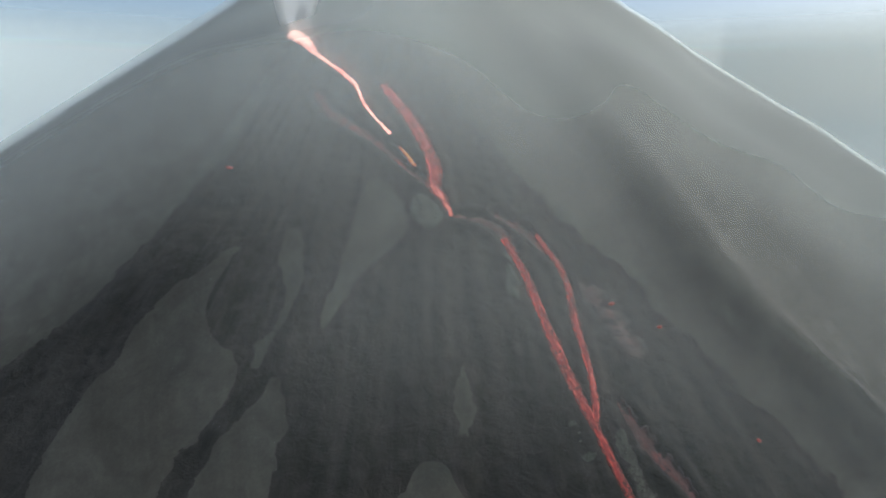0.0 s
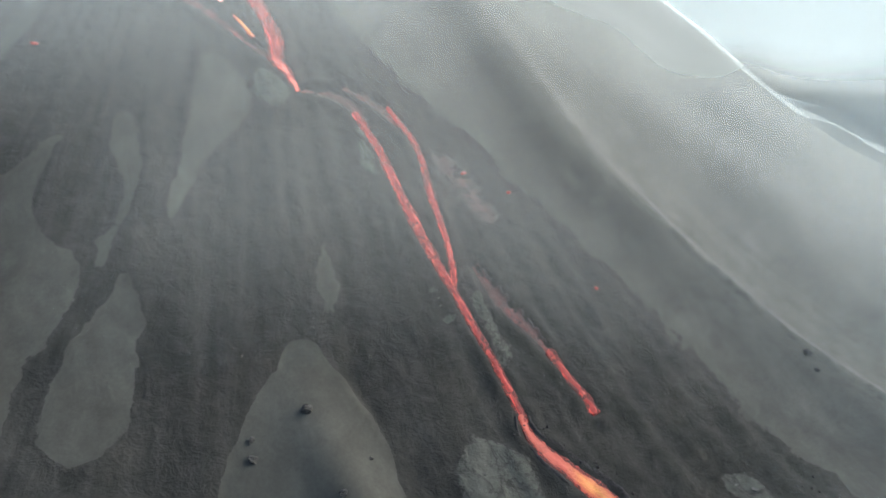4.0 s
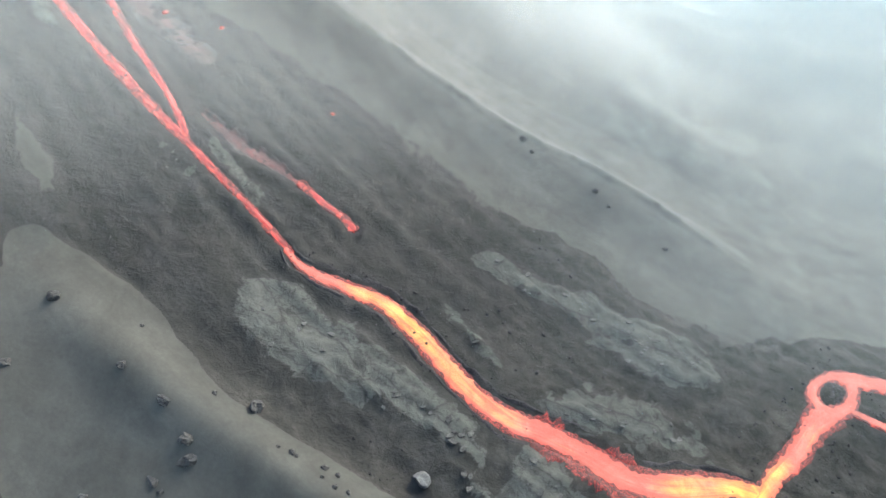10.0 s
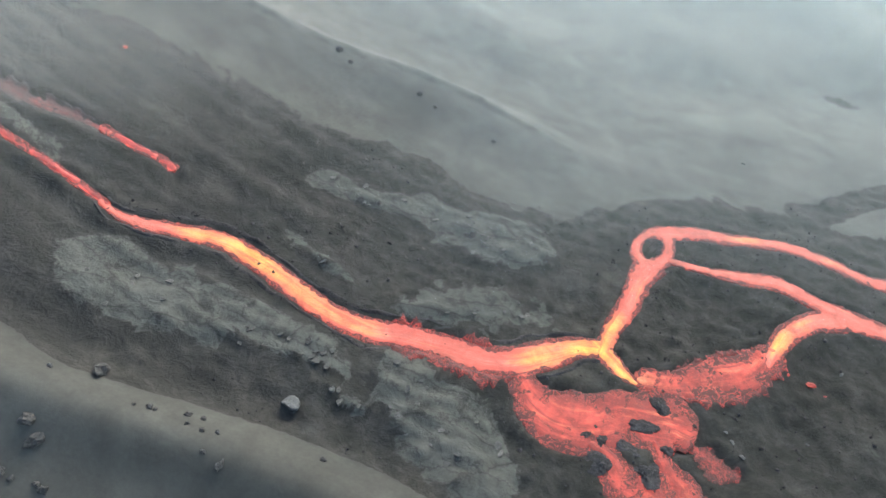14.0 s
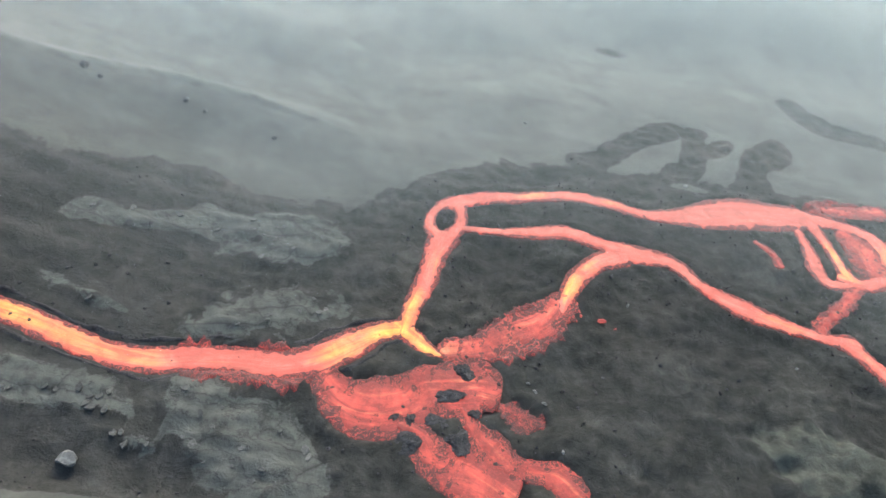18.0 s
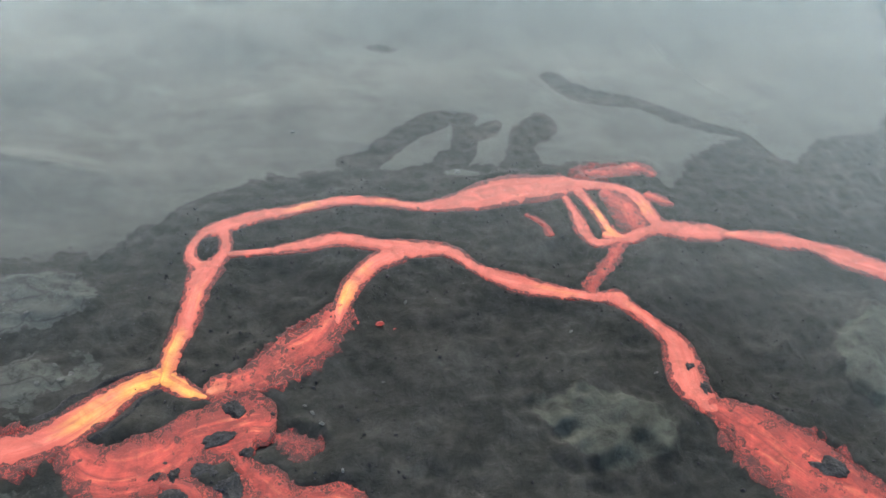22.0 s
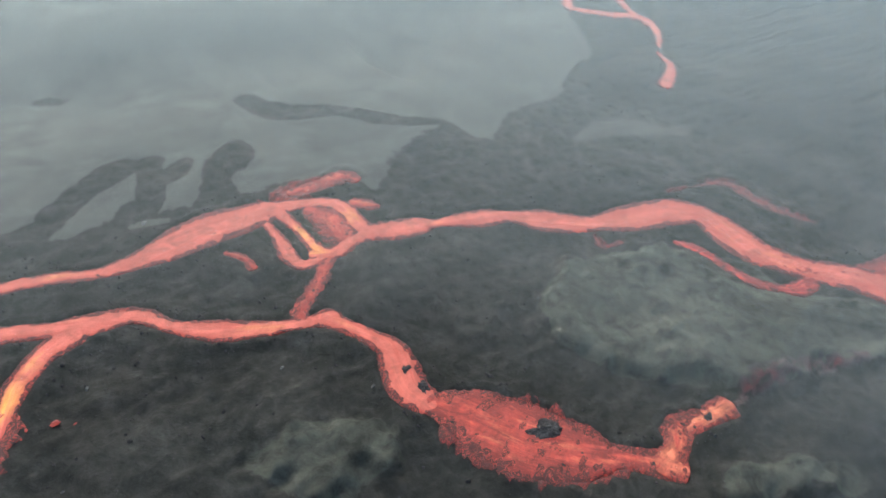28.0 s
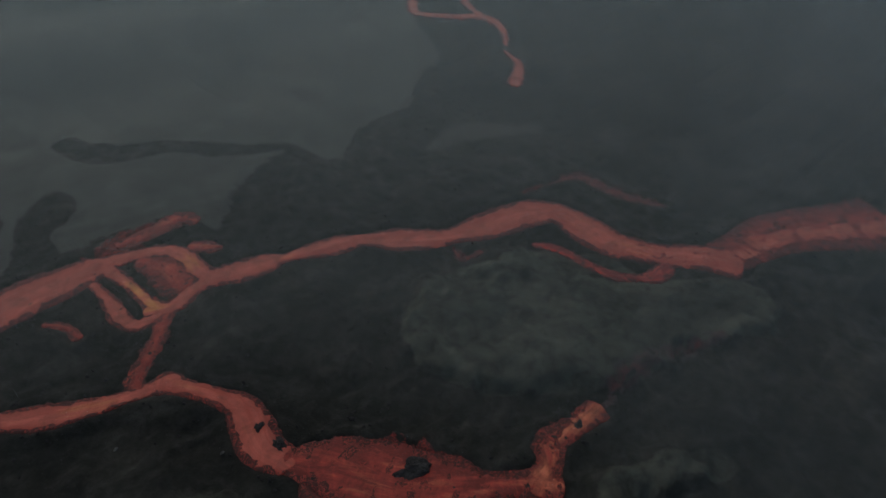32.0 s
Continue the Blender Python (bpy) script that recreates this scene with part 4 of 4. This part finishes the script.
for me in ROCKS:
    me.materials.append(BOULDER)
dice = random.Random(11)


def stone(name, mesh, x, y, r, label, category, group, sunk=0.3, long=1.0):
    ob = new(name, mesh)
    ob.matrix_basis = pose(x, y, height(x, y) + r * (0.5 - sunk), dice.uniform(-12, 12), dice.uniform(-12, 12), dice.uniform(0, 360)) @ Matrix.Diagonal((r * long, r, r, 1))
    return tagged(ob, label, category, group)


for k, (x, y, r) in enumerate([(-98.9, 31.5, 0.35), (-94.6, 25.1, 0.75), (-87.4, 25.4, 1.0), (-82.0, 24.3, 1.12), (-80.6, 22.8, 0.94), (-82.9, 18.6, 0.64), (-81.4, 18.3, 0.48), (-78.3, 19.0, 0.57), (-84.2, 31.3, 0.45), (-79.4, 34.0, 1.19), (-72.3, 31.4, 0.35), (-70.5, 32.0, 0.56), (-69.7, 32.1, 0.37), (-66.1, 33.7, 0.58), (-65.1, 32.1, 0.35), (-64.2, 34.1, 0.49), (-62.9, 32.1, 0.45), (-61.1, 32.8, 0.46), (-61.1, 29.5, 0.42), (-58.5, 29.1, 0.6), (-88.9, 12.1, 0.61), (-109.9, 16.3, 0.66), (-107.2, 15.7, 0.9), (-109.1, 25.5, 1.1), (-77.3, 18.8, 0.65), (-47.7, 35.9, 0.5)]):
    stone("boulder", ROCKS[k % 5], x, y, r, "grey angular boulder half sunk in smooth ash", "boulder", "boulders on the ash slope", long=1.6 if k in (4, 5, 19) else 1.0)
pale = lump("boulder", 9, 0.8, 0.15)
pale.materials.append(PALE)
stone("boulder", pale, -55.8, 42.2, 1.25, "large rounded pale grey boulder on dark clinker", "boulder", "boulders on the ash slope", 0.1, 1.25)
for x, y, r in [(-82, 118, 0.95), (-79, 117, 0.6), (-64, 119, 0.8), (-60, 118, 0.55), (-46, 116, 0.6)]:
    stone("boulder", ROCKS[1], x, y, r, "dark boulder on the far ash ridge", "boulder", "boulders on the far ridge", 0.1)

# islands of dark clinker standing in the lava
ISLES = [lump("clinker_island", 20 + k, 0.5, 0.35, 4) for k in range(4)]
for me in ISLES:
    me.materials.append(CLINKER)
for k, (x, y, r, long) in enumerate([(-7.1, 59.4, 1.15, 2.7), (-4.2, 64.2, 1.6, 1.1), (-14.4, 54.8, 0.8, 1.3), (-12.0, 54.9, 1.0, 1.3), (-11.9, 50.7, 1.9, 1.1), (-4.6, 51.9, 1.9, 1.2), (1.2, 49.0, 0.5, 1.9),
                                    (69.7, 62.0, 1.0, 1.5), (70.3, 57.0, 0.95, 2.0), (82.3, 40.9, 1.75, 1.6), (107.2, 29.2, 0.8, 1.4), (-2.4, 57.0, 1.0, 1.2), (-8.2, 55.0, 1.1, 2.2), (-9, 101.2, 1.9, 1.1)]):
    turn = {0: 8, 7: 70, 8: 80, 9: -35, 13: 60}.get(k, dice.uniform(0, 180))
    ob = new("clinker_island", ISLES[k % 4])
    ob.matrix_basis = pose(x, y, float(broad(np.array([x]), np.array([y]))[0]) + 0.12, 0, 0, turn) @ Matrix.Diagonal((r * long, r, r * 0.8, 1))
    tagged(ob, "small island of black clinker standing in glowing lava", "rock island", "clinker islands in the lava")

# glowing cinders lying apart from the streams
glow = lump("glowing_cinder", 31, 0.5, 0.4)
glow.materials.append(CRUSTED)
for x, y, r in [(-205.7, 2, 0.6), (-133.7, 82.7, 0.55), (-109.8, 87.3, 0.4), (19.6, 78.7, 0.55), (16, 79.1, 0.22), (-140, 75, 0.5), (22, 77.5, 0.2)]:
    stone("glowing_cinder", glow, x, y, r, "small red-hot cinder lying on dark clinker", "cinder", "stray glowing cinders", 0.2, 1.7)

# pale weathered stones on the lava field
for x, y, r in [(7.2, 62.3, 0.5), (8.5, 59.7, 0.5), (10.8, 51.5, 0.4), (24.9, 83, 0.5), (43.1, 120.8, 0.7), (8, 139.2, 0.6), (52.5, 72.6, 0.45), (63.5, 61.4, 0.4), (6.2, 63.6, 0.35), (18.5, 66.5, 0.35)]:
    stone("pale_stone", pale, x, y, 0.6 * r, "whitish stone on the dark clinker field", "stone", "pale stones", 0.1, 1.6)


# ---- plates of old crust beside the channel ----
def plate_mesh(seed):
    rnd = random.Random(seed)
    bm = bmesh.new()
    n = rnd.randint(6, 8)
    ring = [(math.cos(a), math.sin(a)) for a in sorted(2 * math.pi * (k + rnd.uniform(-0.3, 0.3)) / n for k in range(n))]
    far = [rnd.uniform(0.7, 1.1) for _ in ring]
    low = [bm.verts.new((x * f, y * f, -0.22)) for (x, y), f in zip(ring, far)]
    top = [bm.verts.new((x * f * 0.9, y * f * 0.9, 0.1 + rnd.uniform(-0.04, 0.04))) for (x, y), f in zip(ring, far)]
    bm.faces.new(top)
    for a in range(n):
        b = (a + 1) % n
        bm.faces.new((low[a], low[b], top[b], top[a]))
    me = bpy.data.meshes.new("plate")
    bm.to_mesh(me)
    bm.free()
    me.materials.append(PLATE)
    return me


PLATES = [plate_mesh(k) for k in range(6)]
for name, (kind, line, firm) in COVER.items():  # plates lie on the crust beside the channels
    if kind != "slab" or name == "crest_lit":
        continue
    mid = line[len(line) // 2]
    crust = new("lava_crust")
    crust.location = (mid[0], mid[1], height(mid[0], mid[1]))
    tagged(crust, "tilted plates of pale grey old lava crust on clinker", "lava crust", "patches of old crust")
    area = float(np.sum(line[:, 2])) * 2
    for k in range(int(min(40, 3 + area / 12))):
        row = line[dice.randrange(len(line))]
        a, d = dice.uniform(0, 2 * math.pi), row[2] * dice.uniform(0, 1.0) ** 0.6
        x, y, r = row[0] + d * math.cos(a), row[1] + d * math.sin(a), dice.uniform(0.3, 0.8) * (0.6 if row[2] < 1 else 1)
        if min(float(inside(np.array([x]), np.array([y]), other)[0]) for _, other in LAVA.values()) < 1.2:
            continue
        piece = new("plate", PLATES[k % 6])
        piece.parent = crust
        piece.matrix_basis = Matrix.Translation(-crust.location) @ pose(x, y, height(x, y) + 0.05, dice.uniform(-14, 14), dice.uniform(-14, 14), dice.uniform(0, 360)) @ Matrix.Diagonal((r * 1.2, r * 0.8, r * 0.9, 1))


# ---- loose clinker over the lava field ----
def scatter(name, count, pick, small, large, material, label, seed):
    rnd = np.random.RandomState(seed)
    bm = bmesh.new()
    bmesh.ops.create_icosphere(bm, subdivisions=1, radius=1.0)
    shape = np.array([v.co[:] for v in bm.verts])
    faces = np.array([[v.index for v in f.verts] for f in bm.faces])
    bm.free()
    x, y = pick(rnd, count)
    z, ash, slab, aged = ground_at(x, y, True)
    edge = np.full(x.shape, 1e3)
    for _, line in LAVA.values():
        edge = np.minimum(edge, inside(x, y, line))
    keep = (ash > 1.5) & (slab > 1.5) & (aged > 1.5) & (edge > 0.9)
    x, y, z = x[keep], y[keep], z[keep]
    r = small * (large / small) ** (rnd.rand(len(x)) ** 3)
    v = shape[None] * rnd.uniform(0.55, 1.15, (len(x), len(shape), 1)) * r[:, None, None] * rnd.uniform(0.7, 1.3, (len(x), 1, 3))
    v += np.stack([x, y, z + 0.15 * r], -1)[:, None]
    f = faces[None] + len(shape) * np.arange(len(x))[:, None, None]
    ob = new(name, mesh_from(name, v.reshape(-1, 3), f.reshape(-1, 3), material, smooth=False))
    tagged(ob, label, "rubble", kind="stuff")


def over_field(rnd, count):
    return rnd.uniform(-70, 175, count), rnd.uniform(28, 135, count)


def along_banks(rnd, count):
    rows = np.vstack([line for kind, line in LAVA.values() if kind in ("molten", "crusted")])
    row = rows[rnd.randint(len(rows), size=count)]
    a, d = rnd.uniform(0, 2 * math.pi, count), row[:, 2] + 0.9 + rnd.rand(count) ** 2 * 3
    return row[:, 0] + d * np.cos(a), row[:, 1] + d * np.sin(a)


scatter("clinker_rubble", 4000, over_field, 0.12, 0.42, CLINKER, "loose dark clinker blocks strewn over the lava field", 5)
scatter("bank_rubble", 5000, along_banks, 0.12, 0.42, CLINKER, "broken black clinker along the banks of the lava", 6)

# ---- steam over the vent ----
steam = haze_material("vent_steam", 0.95, (0.88, 0.88, 0.87))
for k, (dx, dy, lean) in enumerate([(0, 0, 0.1)]):
    a, h = np.meshgrid(np.linspace(-1, 1, 25), np.linspace(0, 1, 31))
    wide = 5 + 11 * h
    x = -263 + dx + 1.5 * np.sin(5 * h + k) + 0.06 * wide * grain2(3 * h + k, 2 * a)
    y = 27 + dy + wide * a + lean * 22 * h
    z = 129 + 34 * h
    thin = np.clip(1 - a * a, 0, 1) * (0.75 + 0.25 * grain2(4 * a + 9, 5 * h)) * step01(h / 0.12) * step01((1 - h) / 0.5)
    ob = new("steam_plume", mesh_from("steam_plume", np.stack([x, y, z], -1).reshape(-1, 3), grid_faces(*x.shape), steam, tags={"thin": ("FLOAT", thin)}))
    tagged(ob, "white steam rising from the glowing vent", "steam", kind="stuff")
